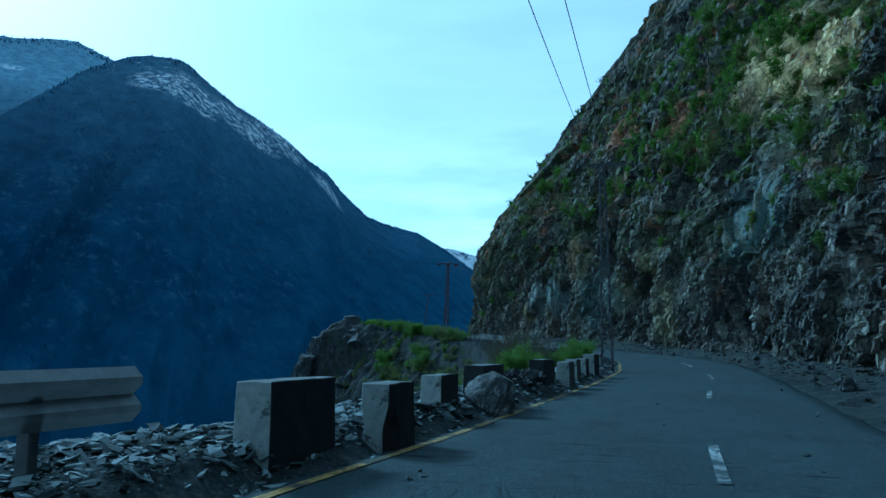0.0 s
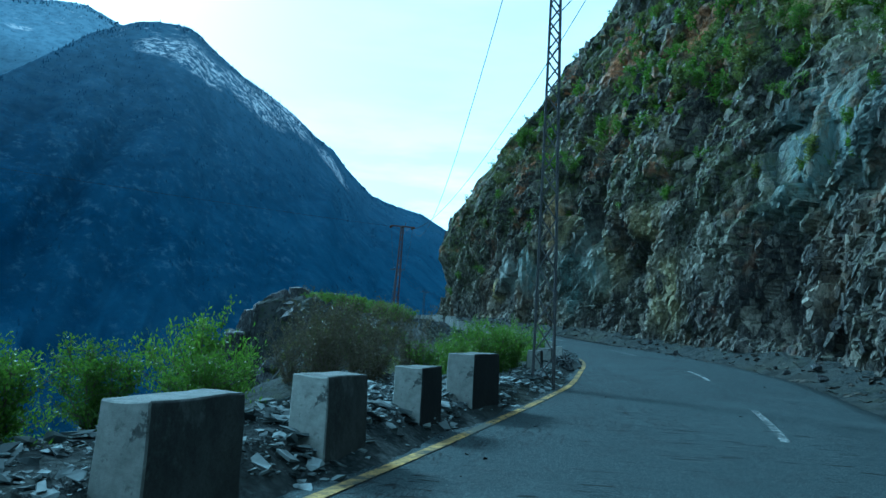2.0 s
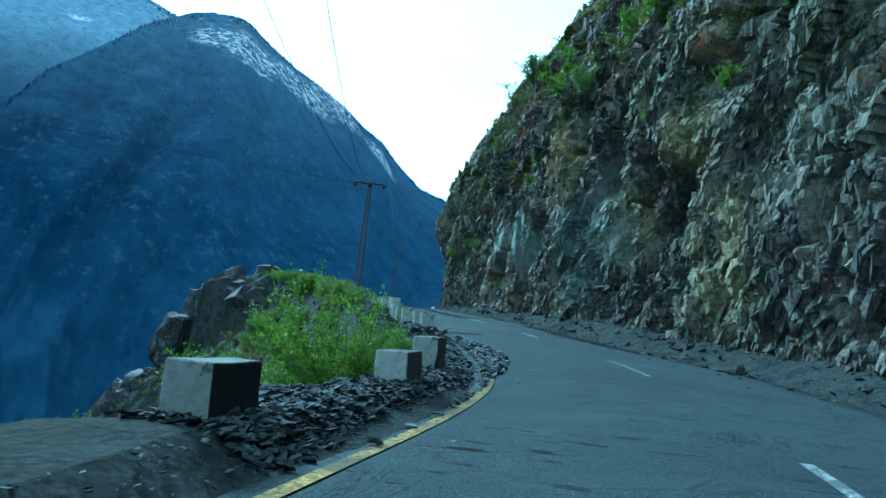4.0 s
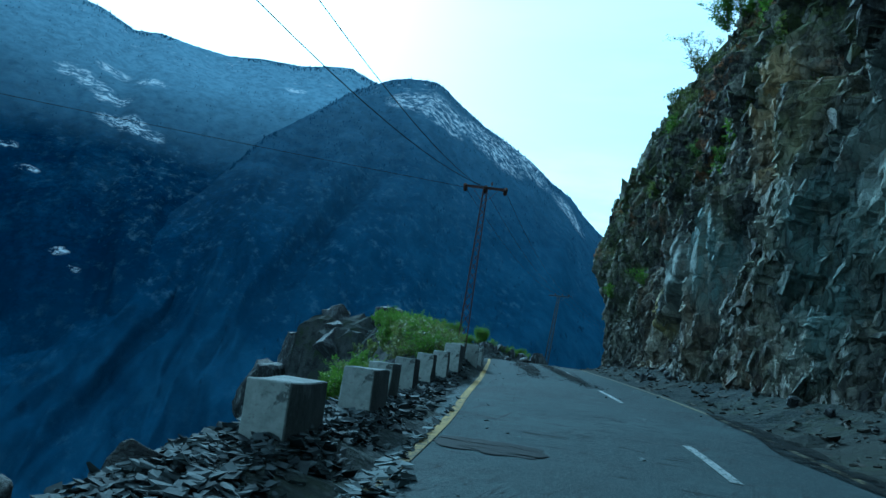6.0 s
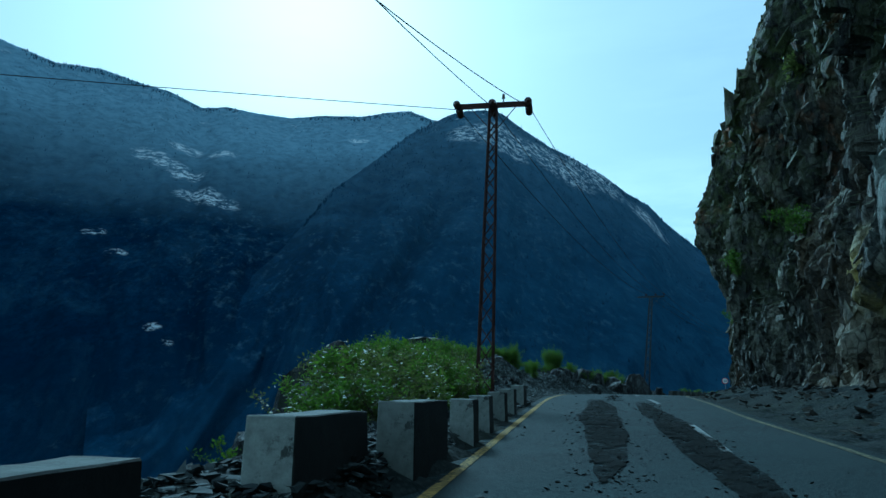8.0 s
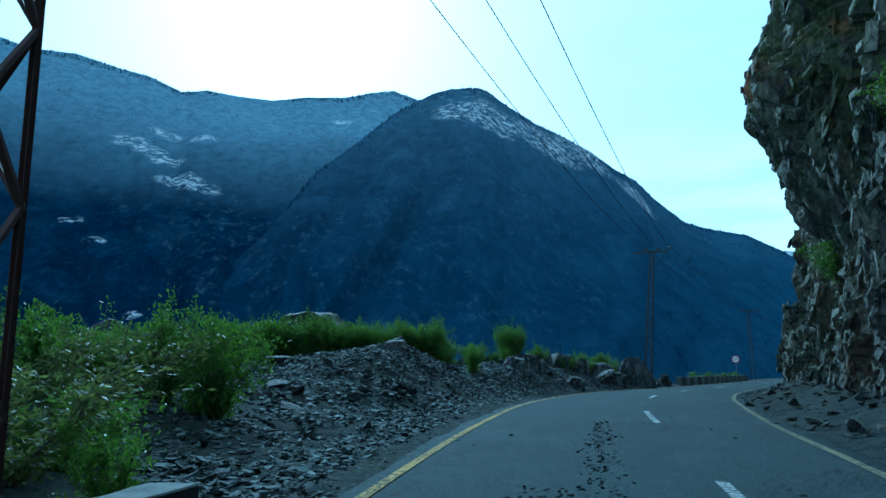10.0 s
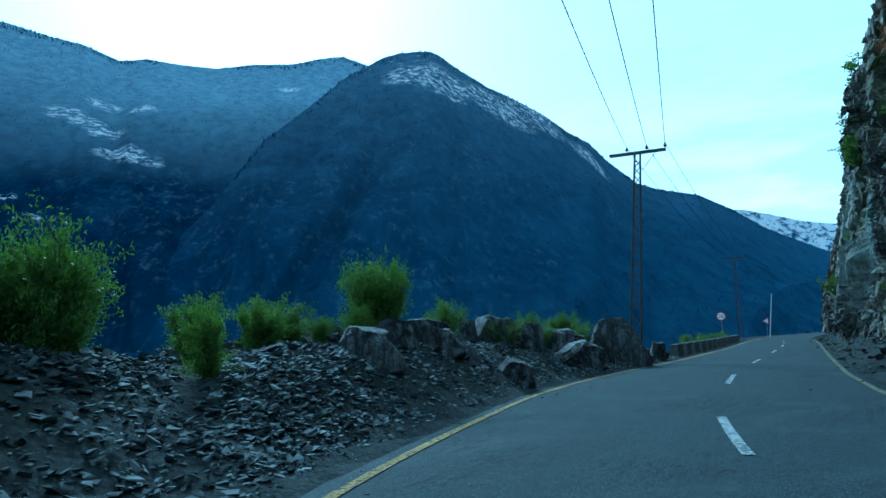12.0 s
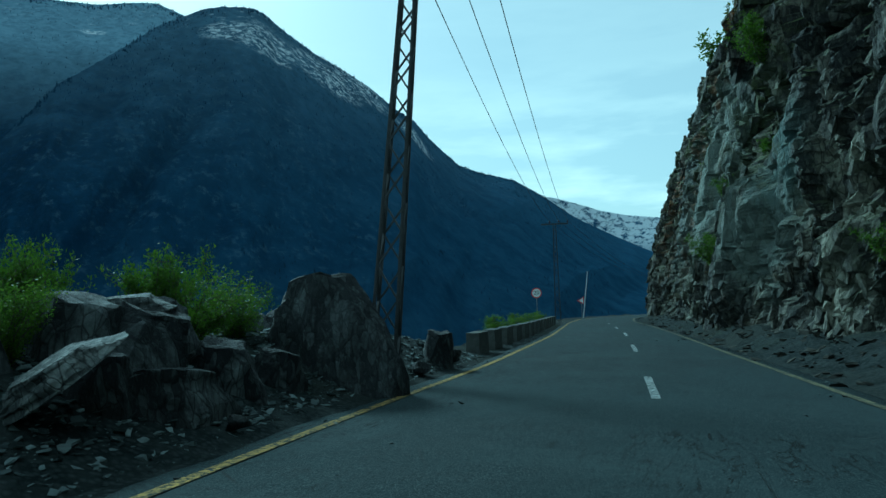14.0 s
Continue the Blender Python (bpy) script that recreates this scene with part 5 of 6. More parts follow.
boulder(-25.0, 90.0, 0.8, "dark rock outcrop on the spur's flank", 0.45)
boulder(-33.5, 97.2, 1.6, "dark rock outcrop on the spur's flank", 0.55)
for k in range(34):
    x, y = -39.0 + 12.5 * rnd.random(), 90.0 + 8.5 * rnd.random()
    if float(ground_z(x, y)) > 1.6:
        continue
    boulder(x, y, rnd.uniform(1.0, 2.4), "dark craggy rock on the spur's flank", 0.5, tall=rnd.uniform(0.9, 1.4))
for k in range(40):
    x, y = at_left(rnd.uniform(62, 93), rnd.uniform(3.2, 9.0))
    if -8 < float(ground_z(x, y)) < 1.3:
        boulder(x, y, rnd.uniform(0.35, 0.9), "dark craggy rock on the slope below the parapet", 0.45, tall=rnd.uniform(0.8, 1.3))
boulder(-21.0, 86.2, 0.55, "pale tilted rock on the spur's flank", 0.3)
wedge_rock("boulder", (0.55, 0.45, 0.42), 21, "pale angular rock lying on the gravel hump", pose(-23.7, 101.5, 3.4, 0, -12, 60))
boulder(-24.6, 102.8, 0.34, "dark rock on the gravel hump", 0.2)
for k in range(14):
    x, y = -20.4 - 2.6 * rnd.random(), 97.3 + 1.2 * rnd.random()
    boulder(x, y, rnd.uniform(0.1, 0.26), "broken grey rock lying on the gravel", 0.25, rnd.random() < 0.5)
boulder(-24.3, 97.4, 0.62, "flat grey rock lying on the gravel", 0.25, True)
boulder(-22.9, 95.9, 0.55, "flat grey rock lying on the gravel", 0.25, True)
boulder(-20.9, 98.6, 0.3, "dark rock lying on the gravel", 0.2)
boulder(-18.3, 94.1, 0.15, "small grey rock lying on the gravel", 0.2)
for x, y, s in ((-20.5, 96.2, 0.3), (-20.8, 96.8, 0.26), (-20.6, 97.3, 0.22), (-20.9, 98.0, 0.2), (-20.85, 98.6, 0.3), (-20.6, 99.1, 0.24), (-21.2, 97.4, 0.24)):
    boulder(x, y, s * 0.8, "dark broken rock in a cluster on the gravel", 0.3)
for x, y, s in ((-20.1, 94.0, 0.42), (-21.7, 95.1, 0.45), (-21.0, 95.0, 0.36)):
    boulder(x, y, s, "flat-topped grey rock lying on the gravel", 0.25, True)
for x, y, w, d, h, up, yaw, seed in ((-27.5, 120.2, 1.6, 1.1, 1.0, 0.1, 120, 31), (-27.75, 118.7, 0.75, 0.7, 0.8, 0.1, 110, 32), (-27.3, 121.9, 0.95, 0.85, 0.85, 0.05, 70, 33), (-27.0, 121.2, 0.5, 0.5, 0.6, 0.0, 15, 39),
                                     (-27.0, 123.4, 0.85, 0.75, 0.7, 0.05, 10, 34), (-26.7, 124.0, 0.95, 0.75, 0.72, 0.05, 150, 35), (-27.1, 124.7, 0.7, 0.7, 0.8, 0.0, 60, 36), (-26.2, 122.9, 0.45, 0.4, 0.45, 0.1, 80, 37),
                                     (-26.05, 123.5, 1.0, 0.5, 0.42, 0.0, 75, 38), (-26.3, 124.9, 0.6, 0.5, 0.5, 0.05, 20, 40), (-25.0, 116.5, 0.58, 0.5, 0.46, 0.1, 35, 41), (-26.0, 132.2, 0.55, 0.5, 0.75, 0.1, 120, 42),
                                     (-26.8, 113.3, 0.6, 0.5, 0.5, 0.1, 50, 43), (-25.9, 114.6, 0.6, 0.5, 0.4, 0.1, 10, 44), (-26.9, 115.8, 0.8, 0.7, 0.6, 0.05, 95, 45), (-26.2, 126.0, 0.5, 0.45, 0.45, 0.05, 65, 46),
                                     (-24.75, 110.5, 0.72, 0.6, 0.4, 0.08, 25, 47), (-25.75, 112.7, 0.6, 0.5, 0.32, 0.2, 70, 48), (-25.9, 113.7, 0.5, 0.45, 0.42, 0.1, 40, 49)):
    wedge_rock("boulder", (w, d, h), seed, "large dark angular boulder lying on the rubble berm", pose(x, y, float(ground_z(x, y)) + up, 8 - seed % 5 * 4, seed % 7 * 4 - 12, yaw))
wedge_rock("boulder", (0.48, 0.4, 0.12), 53, "pale flat slab lying on top of the boulders", pose(-26.85, 124.0, 3.08, 6, -4, 20))
boulder(-25.4, 123.9, 0.2, "dark rock at the road's edge", 0.15)
for x, y, s in ((0.1, 53.3, 0.5), (-0.45, 53.2, 0.55), (-0.2, 54.1, 0.42), (-0.9, 53.9, 0.5), (-0.6, 52.6, 0.45)):
    boulder(x, y, s, "dark craggy rock at the broken edge of the bank", 0.3, tall=1.15, z=float(road_z(y)) - 0.28)
for x, y in ((-0.1, 53.3), (0.2, 53.5), (-0.5, 53.4), (-0.25, 54.2), (-0.7, 53.6)):
    boulder(x, y, 0.17, "loose grey stone on top of a crag", 0.3, z=float(road_z(y)) + 0.36)
boulder(-1.2, 55.9, 0.42, "pale upright slab leaning on the shale bank", 0.1, True, (70, 10, 60), z=float(road_z(55.9)) + 0.05)
boulder(-30.6, 96.2, 1.6, "big dark boulder on the spur's flank", 0.45, tall=1.2)
# the rubble berm
wedge_rock("boulder", (1.3, 1.05, 1.45), 9, "tall dark round-topped boulder beside the lattice pole", pose(-26.45, 127.9, float(ground_z(-26.45, 127.9)) + 0.15, 4, 4, 200))
boulder(-25.7, 130.4, 0.3, "dark boulder beside the road", 0.2)
boulder(-26.0, 133.2, 0.36, "dark boulder beside the road", 0.2)
wedge_rock("boulder", (0.62, 0.5, 0.12), 52, "pale tilted slab on the rubble berm", pose(-25.95, 122.1, 2.5, 12, -34, 30))
wedge_rock("boulder", (0.35, 0.24, 0.10), 54, "pale flat slab on the rubble berm", pose(-26.3, 115.2, float(ground_z(-26.3, 115.2)) + 0.1, 14, -16, 40))
wedge_rock("boulder", (0.3, 0.21, 0.09), 55, "pale flat slab on the rubble berm", pose(-25.5, 118.3, float(ground_z(-25.5, 118.3)) + 0.1, 14, -16, 100))
wedge_rock("boulder", (0.35, 0.24, 0.10), 56, "pale flat slab on the rubble berm", pose(-26.6, 124.9, float(ground_z(-26.6, 124.9)) + 0.1, 14, -16, 10))
boulder(-26.4, 113.2, 0.5, "grey boulder on the rubble berm", 0.2)
boulder(-26.8, 120.4, 0.55, "pale tilted slab on the rubble berm", -0.4, True, (10, -25, 60))
for k in range(40):
    y = rnd.uniform(108.5, 134.0)
    x, y = at_left(y, 2.5 + 2.2 * rnd.random())
    boulder(x, y, rnd.uniform(0.15, 0.45), "dark angular boulder in the rubble berm", 0.25, rnd.random() < 0.3)
for k in range(18):
    y = rnd.uniform(110.0, 131.0)
    x, y = at_left(y, 3.0 + 1.5 * rnd.random())
    boulder(x, y, rnd.uniform(0.3, 0.55), "large dark boulder on top of the rubble berm", 0.2, rnd.random() < 0.2)
for k in range(16):
    y = rnd.uniform(110.0, 122.0)
    x, y = at_left(y, 1.4 + 1.6 * rnd.random())
    boulder(x, y, rnd.uniform(0.1, 0.24), "small grey rock at the road's edge", 0.2)
for k in range(46):
    y = rnd.uniform(20.0, 160.0)
    e = rnd.uniform(0.2, 1.5)
    x = float(foot_x(y)) - e / float(slant(np.array(y)))
    boulder(x, y, rnd.uniform(0.1, 0.3), "grey rock fallen at the cliff's foot", 0.2)


def chips(name, places, sizes, label, seed, lift=0.3, material=M_CHIPS):
    """Many small flat stones, each with its own tilt, as one mesh."""
    rng = np.random.default_rng(seed)
    n = len(sizes)
    corner = np.array([(a, b, c) for a in (-1, 1) for b in (-1, 1) for c in (-1, 1)], float) * 0.5
    v = corner[None] * (1 + rng.uniform(-0.75, 0.25, (n, 8, 3)))
    v = v * np.stack([sizes, sizes * rng.uniform(0.45, 1.0, n), sizes * rng.uniform(0.12, 0.34, n)], -1)[:, None]
    ax = rng.normal(size=(n, 3)) * (0.25, 0.25, 0)
    yaw = rng.uniform(0, 2 * math.pi, n)
    c, s = np.cos(yaw), np.sin(yaw)
    x, y = v[..., 0] * c[:, None] - v[..., 1] * s[:, None], v[..., 0] * s[:, None] + v[..., 1] * c[:, None]
    z = v[..., 2] + x * ax[:, :1] + y * ax[:, 1:2]
    p = np.stack([x, y, z], -1) + places[:, None]
    p[..., 2] += (sizes * lift * 0.4)[:, None]
    f = np.array([(0, 1, 3, 2), (4, 6, 7, 5), (0, 4, 5, 1), (2, 3, 7, 6), (0, 2, 6, 4), (1, 5, 7, 3)])
    faces = (f[None] + 8 * np.arange(n)[:, None, None]).reshape(-1, 4)
    ob = from_arrays(name, p.reshape(-1, 3), faces, material)
    return tagged(ob, label, "rubble", kind="stuff")


def scatter_left(n, y0, y1, u0, u1, small, large, seed, power=2.2):
    rng = np.random.default_rng(seed)
    y = rng.uniform(y0, y1, n)
    u = rng.uniform(u0, u1, n)
    x = left_x(y) - u / slant(y)
    s = small + (large - small) * rng.random(n) ** power
    return np.stack([x, y, ground_z(x, y)], -1), s


chips("rubble", *scatter_left(24000, 2, 38, 0.15, 3.6, 0.025, 0.2, 301, 4.5), "grey broken stones strewn along the verge", 302, 0.3, M_CHIPS_PALE)
chips("rubble", *scatter_left(14000, 40, 48, 0.25, 1.5, 0.02, 0.14, 317, 3.2), "dark broken shale round two parapet blocks", 318, 0.3, M_CHIPS_DARK)
chips("rubble", *scatter_left(38000, 48, 61, 0.0, 3.4, 0.02, 0.15, 303, 3.2), "bank of dark broken shale at the road's edge", 304, 0.3, M_CHIPS_DARK)
chips("rubble", *scatter_left(14000, 0, 150, 0.12, 0.75, 0.012, 0.06, 321, 2.5), "fine gravel along the asphalt's edge", 322)
chips("rubble", *scatter_left(15000, 58, 90, 0.35, 2.3, 0.03, 0.2, 305, 3.4), "grey broken stones between the parapet blocks", 306, 0.3, M_CHIPS_DARK)
chips("rubble", *scatter_left(52000, 89, 110, 0.75, 8.5, 0.02, 0.15, 307, 3.8), "grey shale chips covering a gravel hump", 308, 0.3, M_CHIPS_HUMP)
chips("rubble", *scatter_left(28000, 105, 136, 0.6, 5.0, 0.02, 0.14, 309, 3.4), "grey broken stones on the rubble berm", 310, 0.3, M_CHIPS_PALE)
rng = np.random.default_rng(315)
sy_ = 53 + rng.normal(0, 3.2, 2600)
su_ = rng.random(2600) ** 2.2 * np.clip(0.75 - ((sy_ - 53) / 7) ** 2, 0.03, 0.8)
sx_ = left_x(sy_) + su_ / slant(sy_) - 0.1
chips("rubble", np.stack([sx_, sy_, on_road(sx_, sy_, 0.01)], -1), 0.04 + 0.14 * rng.random(2600) ** 2.5, "dark broken shale spilled over the road's edge line", 316)
rng = np.random.default_rng(311)
qy = rng.uniform(5, 175, 5200)
qe = rng.random(5200) ** 1.3 * 2.3 - 0.15
qx = foot_x(qy) - qe / slant(qy)
chips("rubble", np.stack([qx, qy, ground_z(qx, qy)], -1), 0.04 + 0.22 * rng.random(5200) ** 3.4, "brown-grey debris fallen along the cliff's foot", 312, 0.3, M_DEBRIS)
qy = rng.uniform(0, 160, 900)
side = rng.random(900)
qx = np.where(side < 0.55, left_x(qy) - 0.2 + rng.random(900) ** 2 * 1.4, np.where(side < 0.9, right_x(qy) - rng.random(900) ** 2 * 1.6, left_x(qy) + rng.random(900) * 6))
chips("rubble", np.stack([qx, qy, on_road(qx, qy, 0.0)], -1), 0.02 + 0.07 * rng.random(900) ** 3, "small stones lying on the asphalt", 313)

# ---------------------------------------------------------------- shrubs


def shrub_meshes(seed, stems, leaves, leaf, spread, upright, thick=0.012):
    """Stems and leaves of a shrub one metre high."""
    rng = random.Random(seed)
    bs = bmesh.new()
    lv, lf = [], []
    twigs = []
    for k in range(stems):
        a = rng.uniform(0, 2 * math.pi)
        lean = rng.uniform(0.1, 1.0) * spread
        top = Vector((math.cos(a) * lean, math.sin(a) * lean, rng.uniform(0.65, 1.05) * (1.0 - 0.25 * lean)))
        base = Vector((math.cos(a) * 0.08 * rng.random(), math.sin(a) * 0.08 * rng.random(), -0.1))
        last = base
        for j in range(1, 6):
            t = j / 5
            bend = Vector((math.cos(a), math.sin(a), 0)) * lean * (t ** 1.6 - t) * 0.4
            p = base.lerp(top, t) + bend + Vector((rng.gauss(0, 0.02), rng.gauss(0, 0.02), 0))
            add_rod(bs, last, p, thick * (1.15 - t), 5, thick * (1.0 - t * 0.95))
            twigs.append((last.copy(), p.copy()))
            last = p
        for j in range(7):
            t = rng.uniform(0.08, 0.92)
            p = base.lerp(top, t)
            q = p + Vector((rng.gauss(0, 0.2 - 0.06 * t), rng.gauss(0, 0.2 - 0.06 * t), rng.uniform(0.02, 0.26)))
            add_rod(bs, p, q, thick * 0.4, 4, thick * 0.1)
            twigs += [(p, q), (p, q)]
    for k in range(leaves):
        a, b = rng.choice(twigs)
        p = a.lerp(b, rng.random()) + Vector((rng.gauss(0, 0.035), rng.gauss(0, 0.035), rng.gauss(0, 0.035)))
        d = Vector((rng.gauss(0, 1), rng.gauss(0, 1), rng.gauss(upright, 0.7))).normalized()
        w = d.cross(Vector((rng.gauss(0, 1), rng.gauss(0, 1), rng.gauss(0, 1)))).normalized()
        size = leaf * rng.uniform(0.6, 1.3)
        i = len(lv)
        lv += [p, p + d * size * 0.5 + w * size * 0.17, p + d * size, p + d * size * 0.5 - w * size * 0.17]
        lf.append((i, i + 1, i + 2, i + 3))
    stem_data = bpy.data.meshes.new("branchwork")
    bs.to_mesh(stem_data)
    bs.free()
    stem_data.materials.append(M_BARK)
    data = bpy.data.meshes.new("foliage")
    data.from_pydata([tuple(v) for v in lv], [], lf)
    return stem_data, data


WILLOW = [shrub_meshes(s, 17, 8500, 0.045, 0.55, 1.2) for s in (1, 2, 3)]
ROUND = [shrub_meshes(s, 20, 9500, 0.045, 0.95, 0.3) for s in (11, 12, 13)]
WILLOW_FAR = [shrub_meshes(s, 9, 2800, 0.07, 0.6, 1.1) for s in (4, 5, 6)]
ROUND_FAR = [shrub_meshes(s, 9, 2800, 0.07, 0.85, 0.3) for s in (14, 15, 16)]
OLIVE = [shrub_meshes(s, 9, 2400, 0.065, 0.85, 0.3) for s in (17, 18)]
DRY = [shrub_meshes(s, 26, 2600, 0.042, 0.75, 0.4, 0.010) for s in (21, 22)]
LITE = [shrub_meshes(s, 4, 480, 0.17, 0.8, 0.3) for s in (31, 32, 33)]
for some, mat in ((WILLOW, M_LEAF), (ROUND, M_LEAF), (WILLOW_FAR, M_LEAF), (ROUND_FAR, M_LEAF), (DRY, M_LEAF_BROWN), (OLIVE, M_LEAF_DRY), (LITE, M_LEAF_DRY)):
    for _, data in some:
        data.materials.append(mat)


def thicket(name, places, label, material):
    """Many far shrubs too small to pick apart, joined into one mesh of leaves."""
    rnd = random.Random(3)
    vs, fs, count = [], [], 0
    for x, y, z, height in places:
        data = rnd.choice(LITE)[1]
        co = np.empty(len(data.vertices) * 3)
        data.vertices.foreach_get("co", co)
        a = rnd.uniform(0, 6.28)
        co = co.reshape(-1, 3) @ np.array([[math.cos(a), math.sin(a), 0], [-math.sin(a), math.cos(a), 0], [0, 0, 1]]) * height + (x, y, z)
        vs.append(co)
        fs.append(np.arange(len(co)).reshape(-1, 4) + count)
        count += len(co)
    ob = from_arrays(name, np.concatenate(vs), np.concatenate(fs), material)
    return tagged(ob, label, "shrubs", kind="stuff")


def shrub(kind, x, y, height, wide=1.0, label="bright green leafy shrub on the verge", z=None, turn=(0, 0), group="shrubs along the road", rnd=random.Random(9)):
    stems, leaves = rnd.choice(kind)
    ob = new("shrub")
    base = float(ground_z(x, y)) if z is None else z
    ob.matrix_world = pose(x, y, base - 0.03, turn[0], turn[1], rnd.uniform(0, 360)) @ Matrix.Diagonal((height * wide, height * wide, height, 1))
    for name, data in (("branchwork", stems), ("foliage", leaves)):
        p = new(name, data)
        p.parent = ob
    return tagged(ob, label, "shrub", group)


green = "bright green leafy shrub on the verge"
# by the first blocks, on the slope and behind the parapet
shrub(WILLOW, -1.5, 24.6, 1.3, 0.9, green)
shrub(WILLOW, -2.3, 23.2, 1.1, 1.0, green)
for x, y, h in ((-1.75, 22.0, 1.25), (-2.3, 21.5, 1.3), (-2.9, 22.4, 1.5), (-1.5, 22.9, 1.1), (-3.5, 23.2, 1.6), (-2.1, 20.6, 1.0), (-4.2, 24.4, 1.7), (-1.2, 23.9, 1.0), (-1.9, 24.9, 1.2)):
    shrub(WILLOW, x, y, h * 0.72, 1.2, green, z=max(float(ground_z(x, y)), -1.9))
shrub(WILLOW, -3.4, 14.8, 0.7, 1.0, green)
shrub(WILLOW, -2.9, 20.8, 0.8, 1.0, green)
for x, y, h in ((-2.2, 30.8, 1.75), (-2.7, 31.9, 1.8), (-1.6, 31.6, 1.7), (-2.3, 32.9, 1.85), (-3.2, 32.8, 1.6), (-1.2, 33.2, 1.7), (-2.9, 30.6, 1.4), (-1.4, 30.4, 1.3)):
    shrub(DRY, x, y, h, 0.75, "brown twiggy shrub half in leaf behind the parapet")
for x, y, h in ((-0.6, 33.0, 1.2), (0.3, 36.2, 1.3), (0.6, 38.2, 1.1), (0.2, 40.2, 1.1), (0.9, 41.6, 0.9), (-0.4, 37.6, 1.3), (0.1, 31.6, 0.9), (0.1, 34.2, 1.25), (0.5, 35.2, 1.3), (-0.3, 35.3, 1.4), (0.7, 37.2, 1.2)):
    shrub(WILLOW, x, y, h, 1.0, green)
# the tall one behind the two blocks
shrub(ROUND, 0.75, 45.3, 2.15, 0.6, "tall leaning green shrub behind the parapet blocks", z=-1.05, turn=(0, -27))
shrub(ROUND, 0.15, 46.4, 1.05, 0.9, green, turn=(0, -10))
shrub(WILLOW, -0.1, 47.9, 2.2, 0.6, green)
shrub(WILLOW, -1.2, 48.2, 3.3, 0.4, green)
shrub(WILLOW, -0.75, 48.7, 2.6, 0.5, green)
shrub(WILLOW, 0.6, 45.0, 0.9, 1.0, green)
shrub(WILLOW, 0.85, 46.6, 0.95, 1.0, green)
shrub(WILLOW, 0.7, 48.4, 0.85, 1.0, green)
shrub(WILLOW, 0.2, 49.2, 1.4, 0.8, green)
shrub(ROUND, -0.4, 49.2, 2.2, 0.6, green)
shrub(WILLOW, -0.9, 51.3, 0.8, 1.0, green)
for x, y, h in ((0.55, 43.1, 0.8), (0.2, 43.9, 0.9), (0.3, 42.3, 0.6), (-0.2, 45.6, 1.1)):
    shrub(WILLOW, x, y, h * 1.25, 1.0, "green leafy shrub on the slope below the parapet", z=max(float(ground_z(x, y)), -1.6))
# the spur's flank and top
rnd = random.Random(31)
for k in range(30):
    t = rnd.random()
    x, y = -10.5 - 17 * t + rnd.gauss(0, 1.0), 78.5 + 19 * t + rnd.gauss(0, 1.6)
    if float(left_x(y)) - x > 1.8 and y < 93:
        shrub(rnd.choice((WILLOW_FAR, WILLOW_FAR, ROUND_FAR)), x, y, rnd.uniform(0.8, 1.5), 1.1, "bright green shrub on the spur")
for k in range(18):
    t = rnd.random()
    x, y = -15.3 - 6.5 * t + rnd.gauss(0, 0.5), 82.5 + 7.5 * t + rnd.gauss(0, 0.8)
    shrub(WILLOW_FAR, x, y, rnd.uniform(1.0, 1.6), 1.0, "tall bright green willow shrub behind the parapet")
for k in range(170):
    y = rnd.uniform(56, 91)
    x, y = at_left(y, rnd.uniform(1.9, 9.5))
    near = y < 76
    if y > 76 and float(left_x(y)) - x > 4.6 and float(ground_z(x, y)) > 0.0:
        continue                                  # the knob's foot is bare
    if float(ground_z(x, y)) > -7 and (not near or float(left_x(y)) - x > 3.6):
        shrub(OLIVE if near else rnd.choice((OLIVE, ROUND_FAR, WILLOW_FAR)), x, y, rnd.uniform(0.7, 1.6) * (0.7 if near else 1.0), 1.2, "green shrub on the slope below the parapet")
for k in range(46):
    x, y = -36.0 + 12.0 * rnd.random(), 89.0 + 9.0 * rnd.random()
    if -9 < float(ground_z(x, y)) < (0.6 if x < -29 else 1.2):
        shrub(rnd.choice((OLIVE, OLIVE, ROUND_FAR)), x, y, rnd.uniform(0.7, 1.3), 1.2, "green shrub among the crags of the spur")
scrub = []
for k in range(420):
    x, y = -37.0 + 30.0 * rnd.random(), 66.0 + 32.0 * rnd.random()
    z = float(ground_z(x, y))
    u = float(left_x(y)) - x
    if u > 4.0 and -9 < z < (0.2 if x < -28 else 2.0) and y < 97:
        scrub.append((x, y, z - 0.1, rnd.uniform(0.35, 0.85)))
thicket("slope_scrub", scrub, "low olive scrub covering the rocky spur", M_LEAF_DRY)
# beyond the gravel hump
shrub(WILLOW, -19.9, 92.1, 1.9, 0.9, "large bright green shrub beside the gravel")
shrub(WILLOW, -20.6, 91.6, 1.7, 1.0, "large bright green shrub beside the gravel")
for k in range(38):
    t = k / 37
    x, y = -26.6 - 1.6 * math.sin(t * 3.0) + rnd.gauss(0, 0.5), 96.5 + 8.5 * t + rnd.gauss(0, 0.3)
    shrub(WILLOW_FAR, x, y, rnd.uniform(1.0, 1.65), 1.1, "bright green shrub behind the gravel hump")
for k in range(15):
    t = k / 14
    x, y = -25.2 - 1.9 * t + rnd.gauss(0, 0.25), 105.0 - 5.0 * t + rnd.gauss(0, 0.2)
    shrub(WILLOW, x - 0.3, y + 0.3, rnd.uniform(1.0, 1.6), 1.1, "dense bright green shrub on the gravel hump")
